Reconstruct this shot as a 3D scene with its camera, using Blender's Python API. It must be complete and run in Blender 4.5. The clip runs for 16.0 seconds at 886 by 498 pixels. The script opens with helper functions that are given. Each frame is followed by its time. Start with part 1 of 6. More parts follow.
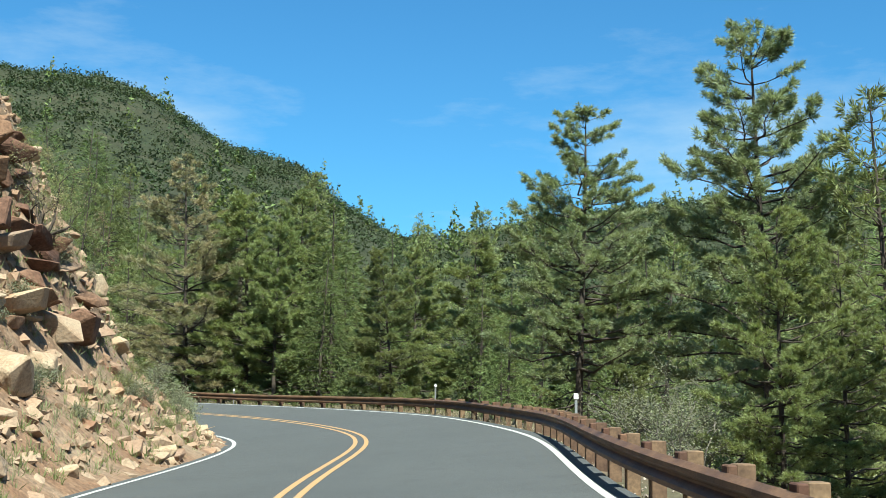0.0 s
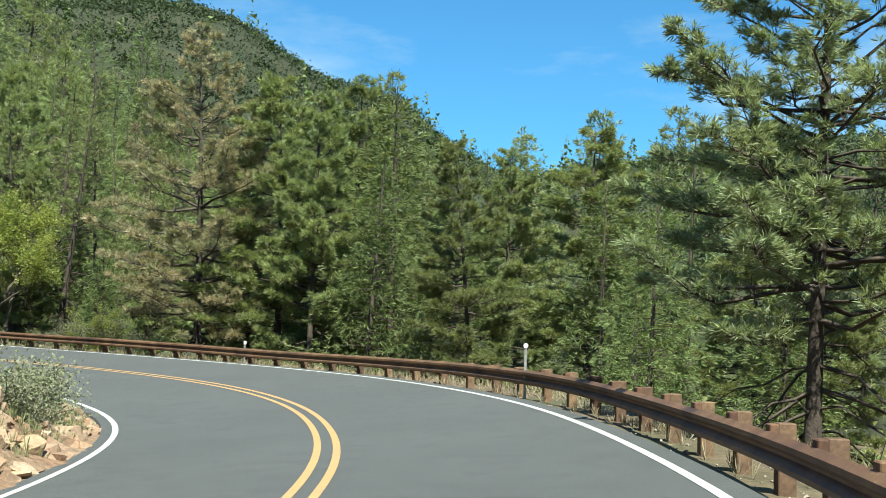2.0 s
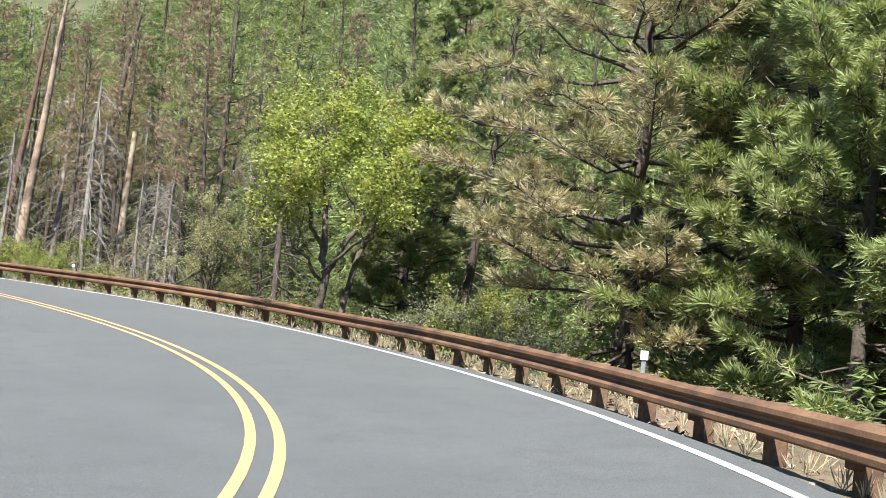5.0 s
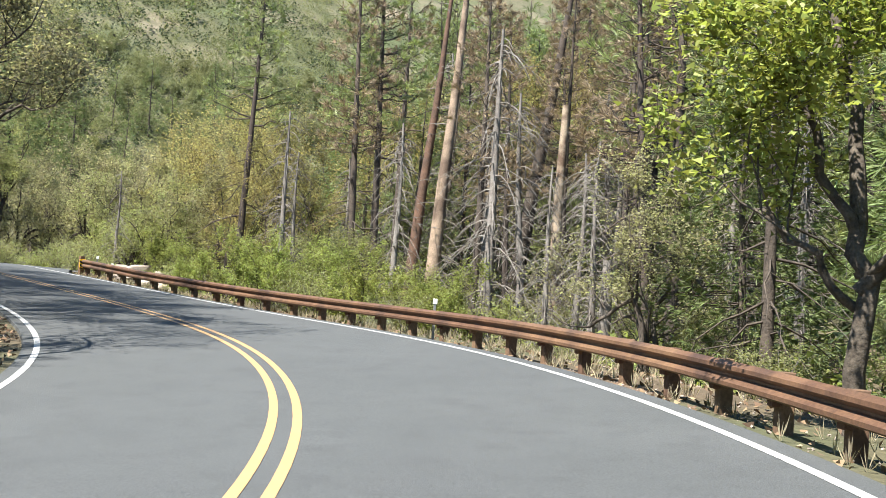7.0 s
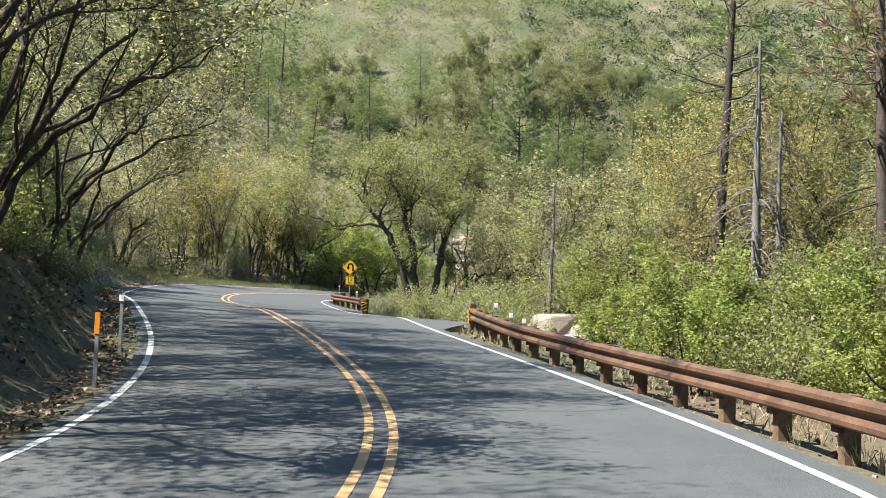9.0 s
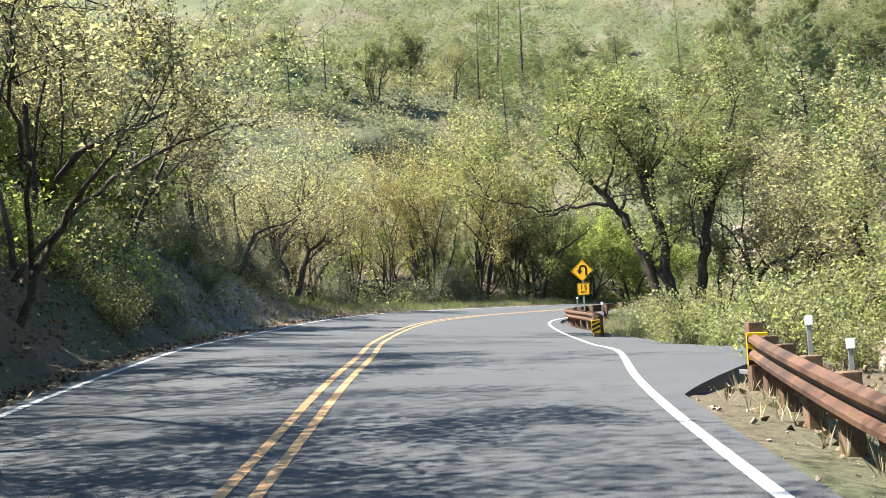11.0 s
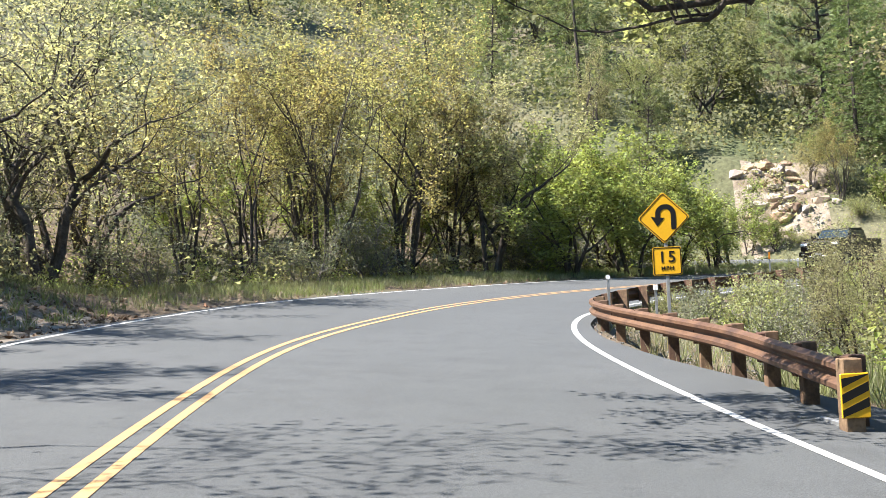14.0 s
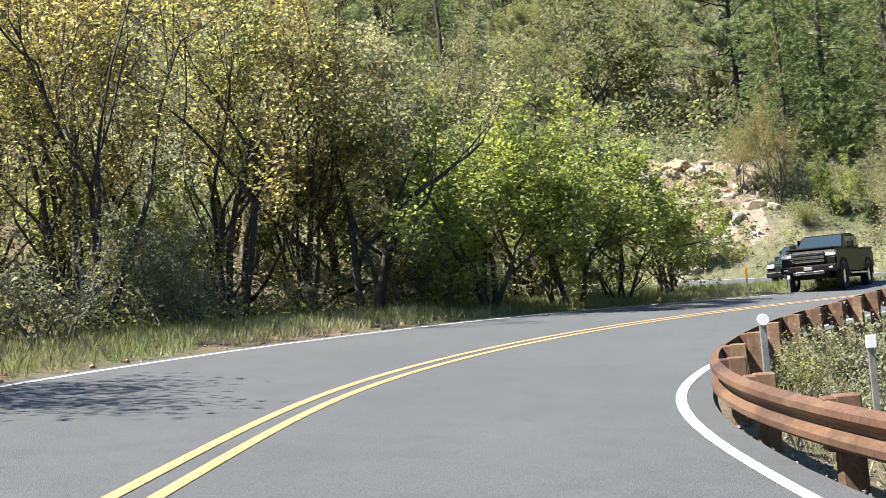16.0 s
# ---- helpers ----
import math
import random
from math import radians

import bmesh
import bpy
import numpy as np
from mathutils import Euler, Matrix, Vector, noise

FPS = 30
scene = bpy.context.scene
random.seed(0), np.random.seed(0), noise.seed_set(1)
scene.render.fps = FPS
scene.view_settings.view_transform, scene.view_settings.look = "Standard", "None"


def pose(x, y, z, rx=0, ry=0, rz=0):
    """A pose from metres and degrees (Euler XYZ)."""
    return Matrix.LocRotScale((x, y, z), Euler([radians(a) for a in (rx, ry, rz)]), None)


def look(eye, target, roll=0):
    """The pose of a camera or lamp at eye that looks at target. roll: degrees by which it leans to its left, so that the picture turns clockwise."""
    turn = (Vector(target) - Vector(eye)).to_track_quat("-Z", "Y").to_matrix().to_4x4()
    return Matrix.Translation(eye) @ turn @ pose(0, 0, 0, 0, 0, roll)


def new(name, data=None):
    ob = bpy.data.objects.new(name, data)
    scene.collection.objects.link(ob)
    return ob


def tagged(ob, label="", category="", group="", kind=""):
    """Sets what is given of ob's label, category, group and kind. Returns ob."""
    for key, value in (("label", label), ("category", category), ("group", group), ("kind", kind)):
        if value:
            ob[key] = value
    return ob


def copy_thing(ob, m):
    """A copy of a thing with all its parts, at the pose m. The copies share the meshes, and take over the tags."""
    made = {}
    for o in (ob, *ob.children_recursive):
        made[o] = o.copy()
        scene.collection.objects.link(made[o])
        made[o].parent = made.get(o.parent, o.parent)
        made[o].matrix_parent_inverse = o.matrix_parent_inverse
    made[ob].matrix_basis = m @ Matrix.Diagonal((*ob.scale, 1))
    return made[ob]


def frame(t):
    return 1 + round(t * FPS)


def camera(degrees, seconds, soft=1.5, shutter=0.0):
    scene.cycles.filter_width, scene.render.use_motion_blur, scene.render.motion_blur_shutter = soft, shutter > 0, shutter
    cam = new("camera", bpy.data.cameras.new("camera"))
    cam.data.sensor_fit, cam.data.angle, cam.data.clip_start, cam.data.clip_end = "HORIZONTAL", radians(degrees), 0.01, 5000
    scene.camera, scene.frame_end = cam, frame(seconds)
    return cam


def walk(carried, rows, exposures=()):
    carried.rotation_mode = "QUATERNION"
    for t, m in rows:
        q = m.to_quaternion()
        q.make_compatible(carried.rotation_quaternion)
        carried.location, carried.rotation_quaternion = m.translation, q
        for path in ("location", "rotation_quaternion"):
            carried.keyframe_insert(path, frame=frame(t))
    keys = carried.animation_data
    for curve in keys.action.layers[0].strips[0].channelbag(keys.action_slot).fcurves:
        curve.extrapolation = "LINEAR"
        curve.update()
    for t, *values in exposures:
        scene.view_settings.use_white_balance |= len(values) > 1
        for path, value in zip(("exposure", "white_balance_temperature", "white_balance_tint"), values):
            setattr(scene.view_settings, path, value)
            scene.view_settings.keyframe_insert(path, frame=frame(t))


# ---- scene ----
PATH = [
    (0, (2.605, -0.422, -0.453), (2.4681, 1.5594, -0.2144), 0.46),
    (0.5, (2.259, 4.765, -0.436), (2.0722, 6.7422, -0.2006), 0.19),
    (1, (1.949, 9.966, -0.332), (1.7158, 11.9430, -0.1358), 0.08),
    (1.5, (1.774, 15.176, -0.229), (1.5006, 17.1510, -0.0700), 0.23),
    (2, (1.507, 20.416, -0.116), (1.1846, 22.3836, 0.0354), 1.53),
    (2.5, (1.039, 25.634, -0.040), (0.5658, 27.5698, 0.1333), 3.21),
    (3, (0.511, 30.880, 0.060), (-0.0846, 32.7824, 0.2267), 3.42),
    (3.2, (0.197, 32.877, 0.052), (-0.4432, 34.7647, 0.2123), 3.96),
    (5.3, (-7.151, 52.683, -0.239), (-8.5059, 54.1508, -0.1339), 5.85),
    (5.5, (-8.436, 54.429, -0.175), (-9.8618, 55.8281, -0.0756), 5.78),
    (6, (-11.971, 58.351, -0.063), (-13.5482, 59.5765, 0.0425), 5.20),
    (6.5, (-15.851, 61.828, 0.135), (-17.5432, 62.8901, 0.2267), 4.03),
    (7, (-19.919, 64.990, 0.220), (-21.7130, 65.8690, 0.3149), 3.77),
    (7.5, (-24.223, 67.705, 0.350), (-26.0959, 68.3992, 0.4482), 3.31),
    (8, (-28.728, 70.105, 0.480), (-30.6743, 70.5529, 0.5916), 3.00),
    (8.5, (-33.414, 71.897, 0.638), (-35.3974, 72.1170, 0.7643), 2.30),
    (9, (-38.305, 73.223, 0.754), (-40.3009, 73.2032, 0.8778), 2.25),
    (9.5, (-43.248, 73.964, 0.864), (-45.2358, 73.7753, 0.9833), 1.30),
    (10, (-48.233, 74.284, 0.965), (-50.2035, 73.9679, 1.0945), 0.28),
    (10.2, (-50.157, 74.280, 1.002), (-52.1178, 73.9139, 1.1457), -0.43),
    (12.3, (-70.627, 71.239, 2.165), (-72.5412, 70.6684, 2.2747), -3.82),
    (12.5, (-72.582, 70.701, 2.233), (-74.5017, 70.1497, 2.3427), -4.48),
    (13, (-76.906, 69.319, 2.410), (-78.8666, 68.9344, 2.4987), -3.84),
    (13.5, (-81.299, 68.040, 2.547), (-83.2681, 67.7026, 2.6426), -3.84),
    (14, (-85.753, 66.812, 2.607), (-87.7238, 66.4777, 2.6820), -2.88),
    (14.5, (-90.172, 65.699, 2.828), (-92.1533, 65.4288, 2.8693), -2.56),
    (15, (-94.546, 64.582, 2.996), (-96.5380, 64.4106, 3.0452), -3.62),
    (15.5, (-98.848, 63.675, 3.039), (-100.8439, 63.5828, 3.1379), -4.14),
    (16, (-103.183, 63.275, 3.095), (-105.1795, 63.2290, 3.2035), -4.66),
]
EXPOSURES = [(0, 1.36, 6300, -4), (3, 1.62, 6550, -3), (5.3, 1.97, 6400, 10), (8, 1.84, 6450, 9), (9, 1.82, 6450, 9), (9.5, 2.05, 6400, 11), (10.2, 2.22, 6450, 11), (12.3, 2.02, 6450, 11), (13, 2.25, 6420, 12), (13.5, 2.17, 6400, 13), (14.5, 2.02, 6450, 13), (15.5, 1.98, 6500, 12), (16, 1.98, 6500, 12)]
SKY_STRENGTH, SUN_STRENGTH = 0.056, 5.0
cam = camera(41.0, 16.0, 0.6)
walk(cam, [(t, look(eye, target, roll)) for t, eye, target, roll in PATH], EXPOSURES)

# ---- light ----
SUN_DIR = Vector((0.30, -0.80, 1.22)).normalized()
world = bpy.data.worlds.new("sky")
scene.world = world
world.use_nodes = True
wn, wl = world.node_tree.nodes, world.node_tree.links
wn.clear()
sky = wn.new("ShaderNodeTexSky")
sky.sky_type = "NISHITA"
sky.sun_disc = False
sky.sun_elevation = math.asin(SUN_DIR.z)
sky.sun_rotation = math.atan2(SUN_DIR.x, SUN_DIR.y)
sky.air_density, sky.dust_density, sky.ozone_density = 1.0, 0.6, 2.5
# thin high cloud over the blue
coord = wn.new("ShaderNodeTexCoord")
cmap = wn.new("ShaderNodeMapping")
cmap.inputs["Scale"].default_value = (1.2, 0.5, 4.0)
cmap.inputs["Rotation"].default_value = (0.0, 0.35, 0.3)
cloud = wn.new("ShaderNodeTexNoise")
cloud.inputs["Scale"].default_value = 2.2
cloud.inputs["Detail"].default_value = 9.0
cloud.inputs["Roughness"].default_value = 0.6
cramp = wn.new("ShaderNodeValToRGB")
cramp.color_ramp.elements[0].position, cramp.color_ramp.elements[0].color = 0.50, (0, 0, 0, 1)
cramp.color_ramp.elements[1].position, cramp.color_ramp.elements[1].color = 0.80, (0.62, 0.62, 0.62, 1)
cmix = wn.new("ShaderNodeMixRGB")
cmix.inputs["Color2"].default_value = (6.0, 6.6, 7.2, 1)
tint = wn.new("ShaderNodeMixRGB")
tint.blend_type = "MULTIPLY"
tint.inputs["Fac"].default_value = 1.0
tint.inputs["Color2"].default_value = (0.44, 0.90, 1.20, 1)
wbg = wn.new("ShaderNodeBackground")
wbg.inputs["Strength"].default_value = SKY_STRENGTH
wout = wn.new("ShaderNodeOutputWorld")
wl.new(coord.outputs["Generated"], cmap.inputs["Vector"])
wl.new(cmap.outputs["Vector"], cloud.inputs["Vector"])
wl.new(cloud.outputs["Fac"], cramp.inputs["Fac"])
wl.new(sky.outputs["Color"], tint.inputs["Color1"])
wl.new(tint.outputs["Color"], cmix.inputs["Color1"])
wl.new(cramp.outputs["Color"], cmix.inputs["Fac"])
wl.new(cmix.outputs["Color"], wbg.inputs["Color"])
wl.new(wbg.outputs["Background"], wout.inputs["Surface"])
sun = new("sun", bpy.data.lights.new("sun", "SUN"))
sun.data.energy, sun.data.angle, sun.data.color = SUN_STRENGTH, radians(0.5), (1.0, 0.95, 0.87)
sun.matrix_world = look(SUN_DIR * 100, (0, 0, 0))


# ---- materials ----
def material(name, base, rough=0.8, metal=0.0, second=None, scale=3.0, spread=(0.35, 0.65), fine=40.0, fine_amount=0.25,
             bump=0.0, bump_scale=30.0, island=0.0, rand=0.0, through_light=0.0, spec=0.3, third=None, third_scale=0.4,
             third_spread=(0.5, 0.7)):
    """A procedural surface: two blended colours at a large scale, grain at a fine one, optional per-piece variation."""
    m = bpy.data.materials.new(name)
    m.use_nodes = True
    n, l = m.node_tree.nodes, m.node_tree.links
    n.clear()
    out = n.new("ShaderNodeOutputMaterial")
    bsdf = n.new("ShaderNodeBsdfPrincipled")
    bsdf.inputs["Roughness"].default_value = rough
    bsdf.inputs["Metallic"].default_value = metal
    bsdf.inputs["Specular IOR Level"].default_value = spec
    geo = n.new("ShaderNodeNewGeometry")
    pos = geo.outputs["Position"]

    def noise_of(sc, detail=4.0, rough_=0.55):
        t = n.new("ShaderNodeTexNoise")
        t.inputs["Scale"].default_value, t.inputs["Detail"].default_value = sc, detail
        t.inputs["Roughness"].default_value = rough_
        l.new(pos, t.inputs["Vector"])
        return t.outputs["Fac"]

    def ramp(src, lo, hi):
        r = n.new("ShaderNodeMapRange")
        r.inputs["From Min"].default_value, r.inputs["From Max"].default_value = lo, hi
        l.new(src, r.inputs["Value"])
        return r.outputs["Result"]

    def mix(a, b, fac, kind="MIX"):
        x = n.new("ShaderNodeMixRGB")
        x.blend_type = kind
        for key, v in (("Fac", fac), ("Color1", a), ("Color2", b)):
            if isinstance(v, (int, float)):
                x.inputs[key].default_value = v
            elif isinstance(v, tuple):
                x.inputs[key].default_value = (*v, 1)
            else:
                l.new(v, x.inputs[key])
        return x.outputs["Color"]

    colour = base
    if second:
        colour = mix(base, second, ramp(noise_of(scale), *spread))
    if third:
        colour = mix(colour, third, ramp(noise_of(third_scale, 6.0), *third_spread))
    if fine_amount:
        grain = ramp(noise_of(fine, 3.0), 0.25, 0.75)
        dark = n.new("ShaderNodeMapRange")
        dark.inputs["To Min"].default_value, dark.inputs["To Max"].default_value = 1 - fine_amount, 1 + fine_amount
        l.new(grain, dark.inputs["Value"])
        colour = mix(colour, dark.outputs["Result"], 1.0, "MULTIPLY")
    for amount, src in ((island, geo.outputs["Random Per Island"]), (rand, None)):
        if amount:
            if src is None:
                src = n.new("ShaderNodeObjectInfo").outputs["Random"]
            hsv = n.new("ShaderNodeHueSaturation")
            vary = n.new("ShaderNodeMapRange")
            vary.inputs["To Min"].default_value, vary.inputs["To Max"].default_value = 1 - amount, 1 + amount
            hue = n.new("ShaderNodeMapRange")
            hue.inputs["To Min"].default_value, hue.inputs["To Max"].default_value = 0.5 - amount * 0.035, 0.5 + amount * 0.035
            l.new(src, vary.inputs["Value"])
            l.new(src, hue.inputs["Value"])
            l.new(vary.outputs["Result"], hsv.inputs["Value"])
            l.new(hue.outputs["Result"], hsv.inputs["Hue"])
            if isinstance(colour, tuple):
                hsv.inputs["Color"].default_value = (*colour, 1)
            else:
                l.new(colour, hsv.inputs["Color"])
            colour = hsv.outputs["Color"]
    if isinstance(colour, tuple):
        bsdf.inputs["Base Color"].default_value = (*colour, 1)
    else:
        l.new(colour, bsdf.inputs["Base Color"])
    if bump:
        b = n.new("ShaderNodeBump")
        b.inputs["Strength"].default_value, b.inputs["Distance"].default_value = 1.0, bump
        l.new(noise_of(bump_scale, 5.0), b.inputs["Height"])
        l.new(b.outputs["Normal"], bsdf.inputs["Normal"])
    if through_light:
        tr = n.new("ShaderNodeBsdfTranslucent")
        warm = mix(colour, (1.12, 1.14, 0.72), 1.0, "MULTIPLY")
        l.new(warm, tr.inputs["Color"])
        ms = n.new("ShaderNodeMixShader")
        ms.inputs["Fac"].default_value = through_light
        l.new(bsdf.outputs["BSDF"], ms.inputs[1])
        l.new(tr.outputs["BSDF"], ms.inputs[2])
        l.new(ms.outputs["Shader"], out.inputs["Surface"])
    else:
        l.new(bsdf.outputs["BSDF"], out.inputs["Surface"])
    return m


ASPHALT = material("asphalt", (0.063, 0.067, 0.068), 0.85, second=(0.070, 0.074, 0.075), scale=0.35, fine=60, fine_amount=0.42,
                   bump=0.008, bump_scale=120, third=(0.058, 0.061, 0.062), third_scale=1.7, third_spread=(0.48, 0.72))
YELLOW = material("yellow_paint", (0.405, 0.240, 0.098), 0.6, second=(0.325, 0.205, 0.104), scale=6, fine=60, fine_amount=0.18)
WHITE = material("white_paint", (0.422, 0.422, 0.409), 0.6, second=(0.335, 0.335, 0.322), scale=5, fine=60, fine_amount=0.15)
RUST = material("rusted_steel", (0.093, 0.051, 0.032), 0.60, 0.2, second=(0.144, 0.081, 0.046), scale=2.0, fine=25, fine_amount=0.3,
                third=(0.046, 0.028, 0.022), third_scale=0.9, bump=0.002, bump_scale=60, rand=0.12)
RUST_POST = material("rusted_post", (0.083, 0.050, 0.032), 0.8, 0.0, second=(0.144, 0.090, 0.054), scale=5.0, fine=25, fine_amount=0.3, rand=0.3)
TIMBER = material("weathered_block", (0.112, 0.059, 0.036), 0.85, second=(0.078, 0.042, 0.028), scale=6, fine=30, rand=0.3)
SOIL = material("roadside_soil", (0.129, 0.092, 0.062), 0.95, second=(0.081, 0.061, 0.039), scale=0.6, spread=(0.38, 0.6), fine=9, fine_amount=0.35,
                bump=0.06, bump_scale=7, third=(0.064, 0.066, 0.034), third_scale=0.10, third_spread=(0.42, 0.60))
PALE_EARTH = material("pale_eroded_earth", (0.235, 0.200, 0.155), 0.95, second=(0.150, 0.118, 0.084), scale=1.3, spread=(0.4, 0.62), fine=11, fine_amount=0.35, bump=0.10, bump_scale=5,
                      third=(0.105, 0.082, 0.055), third_scale=0.5, third_spread=(0.5, 0.66))
SLOPE = material("brushy_slope", (0.028, 0.031, 0.015), 0.95, second=(0.048, 0.045, 0.025), scale=0.12, spread=(0.52, 0.72), fine=3.0, fine_amount=0.4,
                 third=(0.022, 0.029, 0.012), third_scale=0.05, third_spread=(0.4, 0.6), bump=0.3, bump_scale=0.8)
SLOPE_LIGHT = material("grassy_slope", (0.090, 0.084, 0.046), 0.95, second=(0.150, 0.125, 0.086), scale=0.12, spread=(0.5, 0.7), fine=3.0, fine_amount=0.4,
                       third=(0.059, 0.070, 0.030), third_scale=0.05, third_spread=(0.4, 0.6), bump=0.3, bump_scale=0.8)
RUBBLE = material("broken_sandstone", (0.172, 0.104, 0.064), 0.95, second=(0.215, 0.155, 0.105), scale=0.8, fine=9, fine_amount=0.4, bump=0.12, bump_scale=4,
                  third=(0.141, 0.074, 0.040), third_scale=0.35, third_spread=(0.55, 0.7))
BARK = material("pine_bark", (0.040, 0.032, 0.027), 0.95, second=(0.070, 0.055, 0.044), scale=5, fine=30, fine_amount=0.4, bump=0.02, bump_scale=18, rand=0.2)
OAK_BARK = material("oak_bark", (0.042, 0.033, 0.026), 0.95, second=(0.082, 0.068, 0.054), scale=5, fine=30, fine_amount=0.4, bump=0.02, bump_scale=18, rand=0.2)
GREY_WOOD = material("dead_grey_wood", (0.186, 0.171, 0.155), 0.95, second=(0.105, 0.090, 0.077), scale=3, fine=30, fine_amount=0.35, bump=0.01, bump_scale=25, rand=0.2)
TAN_TRUNK = material("half_stripped_trunk", (0.26, 0.195, 0.14), 0.9, second=(0.12, 0.085, 0.062), scale=1.3, spread=(0.44, 0.60), fine=25, fine_amount=0.35, bump=0.02, bump_scale=15)
RED_TRUNK = material("red_pine_bark", (0.125, 0.072, 0.048), 0.9, second=(0.07, 0.046, 0.034), scale=2.2, fine=25, fine_amount=0.4, bump=0.03, bump_scale=14)
PALE_WOOD = material("peeled_trunk", (0.280, 0.224, 0.162), 0.9, second=(0.106, 0.070, 0.048), scale=1.7, spread=(0.47, 0.62), fine=25, fine_amount=0.3, bump=0.02, bump_scale=15)
NEEDLE = material("pine_needles", (0.182, 0.214, 0.092), 0.45, second=(0.228, 0.248, 0.104), scale=0.8, fine_amount=0.0, island=0.55, rand=0.22, through_light=0.42)
NEEDLE_PALE = material("pale_pine_needles", (0.222, 0.262, 0.150), 0.45, second=(0.258, 0.286, 0.156), scale=0.9, fine_amount=0.0, island=0.55, through_light=0.42)
NEEDLE_TAN = material("browning_needles", (0.34, 0.285, 0.180), 0.6, second=(0.224, 0.220, 0.120), scale=0.7, spread=(0.4, 0.6), fine_amount=0.0, island=0.55, through_light=0.35)
NEEDLE_RUST = material("dead_needles", (0.240, 0.179, 0.124), 0.7, second=(0.189, 0.140, 0.098), scale=0.7, fine_amount=0.0, island=0.55, through_light=0.3)
FIR = material("fir_needles", (0.114, 0.146, 0.055), 0.6, second=(0.145, 0.180, 0.066), scale=0.8, fine_amount=0.0, island=0.55, rand=0.2, through_light=0.35)
LEAF = material("spring_leaves", (0.212, 0.226, 0.104), 0.5, second=(0.255, 0.252, 0.136), scale=0.6, fine_amount=0.0, island=0.55, rand=0.15, through_light=0.65)
LEAF_MAPLE = material("maple_leaves", (0.218, 0.254, 0.066), 0.5, second=(0.270, 0.284, 0.080), scale=0.6, fine_amount=0.0, island=0.55, through_light=0.52)
LEAF_OLIVE = material("young_oak_leaves", (0.270, 0.242, 0.172), 0.55, second=(0.220, 0.220, 0.132), scale=0.5, fine_amount=0.0, island=0.55, rand=0.18, through_light=0.68)
LEAF_GOLD = material("yellowish_oak_leaves", (0.300, 0.240, 0.118), 0.55, second=(0.236, 0.222, 0.108), scale=0.4, fine_amount=0.0, island=0.55, rand=0.2, through_light=0.62)
LEAF_DEEP = material("dense_green_leaves", (0.205, 0.240, 0.078), 0.5, second=(0.262, 0.282, 0.092), scale=0.6, fine_amount=0.0, island=0.55, rand=0.15, through_light=0.58)
SAGE = material("sage_leaves", (0.170, 0.190, 0.112), 0.7, second=(0.170, 0.170, 0.116), scale=1.5, fine_amount=0.0, island=0.35, rand=0.15, through_light=0.3)
GRASS = material("dry_green_grass", (0.161, 0.191, 0.073), 0.7, second=(0.246, 0.238, 0.146), scale=0.5, spread=(0.42, 0.62), fine_amount=0.0, island=0.35, through_light=0.4)
STRAW = material("straw_grass", (0.310, 0.267, 0.180), 0.8, fine_amount=0.0, island=0.3, through_light=0.35)
CHAPARRAL = material("hill_scrub", (0.036, 0.055, 0.023), 0.7, second=(0.053, 0.065, 0.032), scale=0.05, spread=(0.4, 0.6), fine_amount=0.0, island=0.35, through_light=0.25)
CHAP_LIGHT = material("light_hill_scrub", (0.177, 0.188, 0.100), 0.7, second=(0.165, 0.165, 0.085), scale=0.045, spread=(0.45, 0.60), fine_amount=0.0, island=0.2, through_light=0.5)
SANDSTONE = material("red_sandstone", (0.239, 0.151, 0.096), 0.9, second=(0.291, 0.218, 0.151), scale=1.2, fine=18, fine_amount=0.25, bump=0.02, bump_scale=12, third=(0.166, 0.078, 0.042), third_scale=0.9, third_spread=(0.56, 0.72), rand=0.25)
PALE_ROCK = material("pale_rock", (0.302, 0.249, 0.203), 0.9, second=(0.232, 0.197, 0.168), scale=1.5, fine=18, fine_amount=0.25, bump=0.02, bump_scale=12, rand=0.15)
GREY_ROCK = material("grey_rock", (0.168, 0.157, 0.146), 0.9, second=(0.112, 0.112, 0.106), scale=2, fine=18, fine_amount=0.3, bump=0.02, bump_scale=12, rand=0.2)
SIGN_YELLOW = material("sign_yellow", (0.648, 0.360, 0.014), 0.4, second=(0.612, 0.331, 0.014), scale=3, fine_amount=0.05)
SIGN_BLACK = material("sign_black", (0.007, 0.007, 0.007), 0.45, fine_amount=0.05)
STEEL = material("galvanised_steel", (0.390, 0.398, 0.398), 0.45, 0.7, second=(0.300, 0.300, 0.300), scale=8, fine=40, fine_amount=0.15)
REFLECT = material("white_reflector", (0.722, 0.722, 0.722), 0.35, fine_amount=0.05)
ORANGE = material("orange_marker", (0.595, 0.210, 0.014), 0.4, fine_amount=0.05)


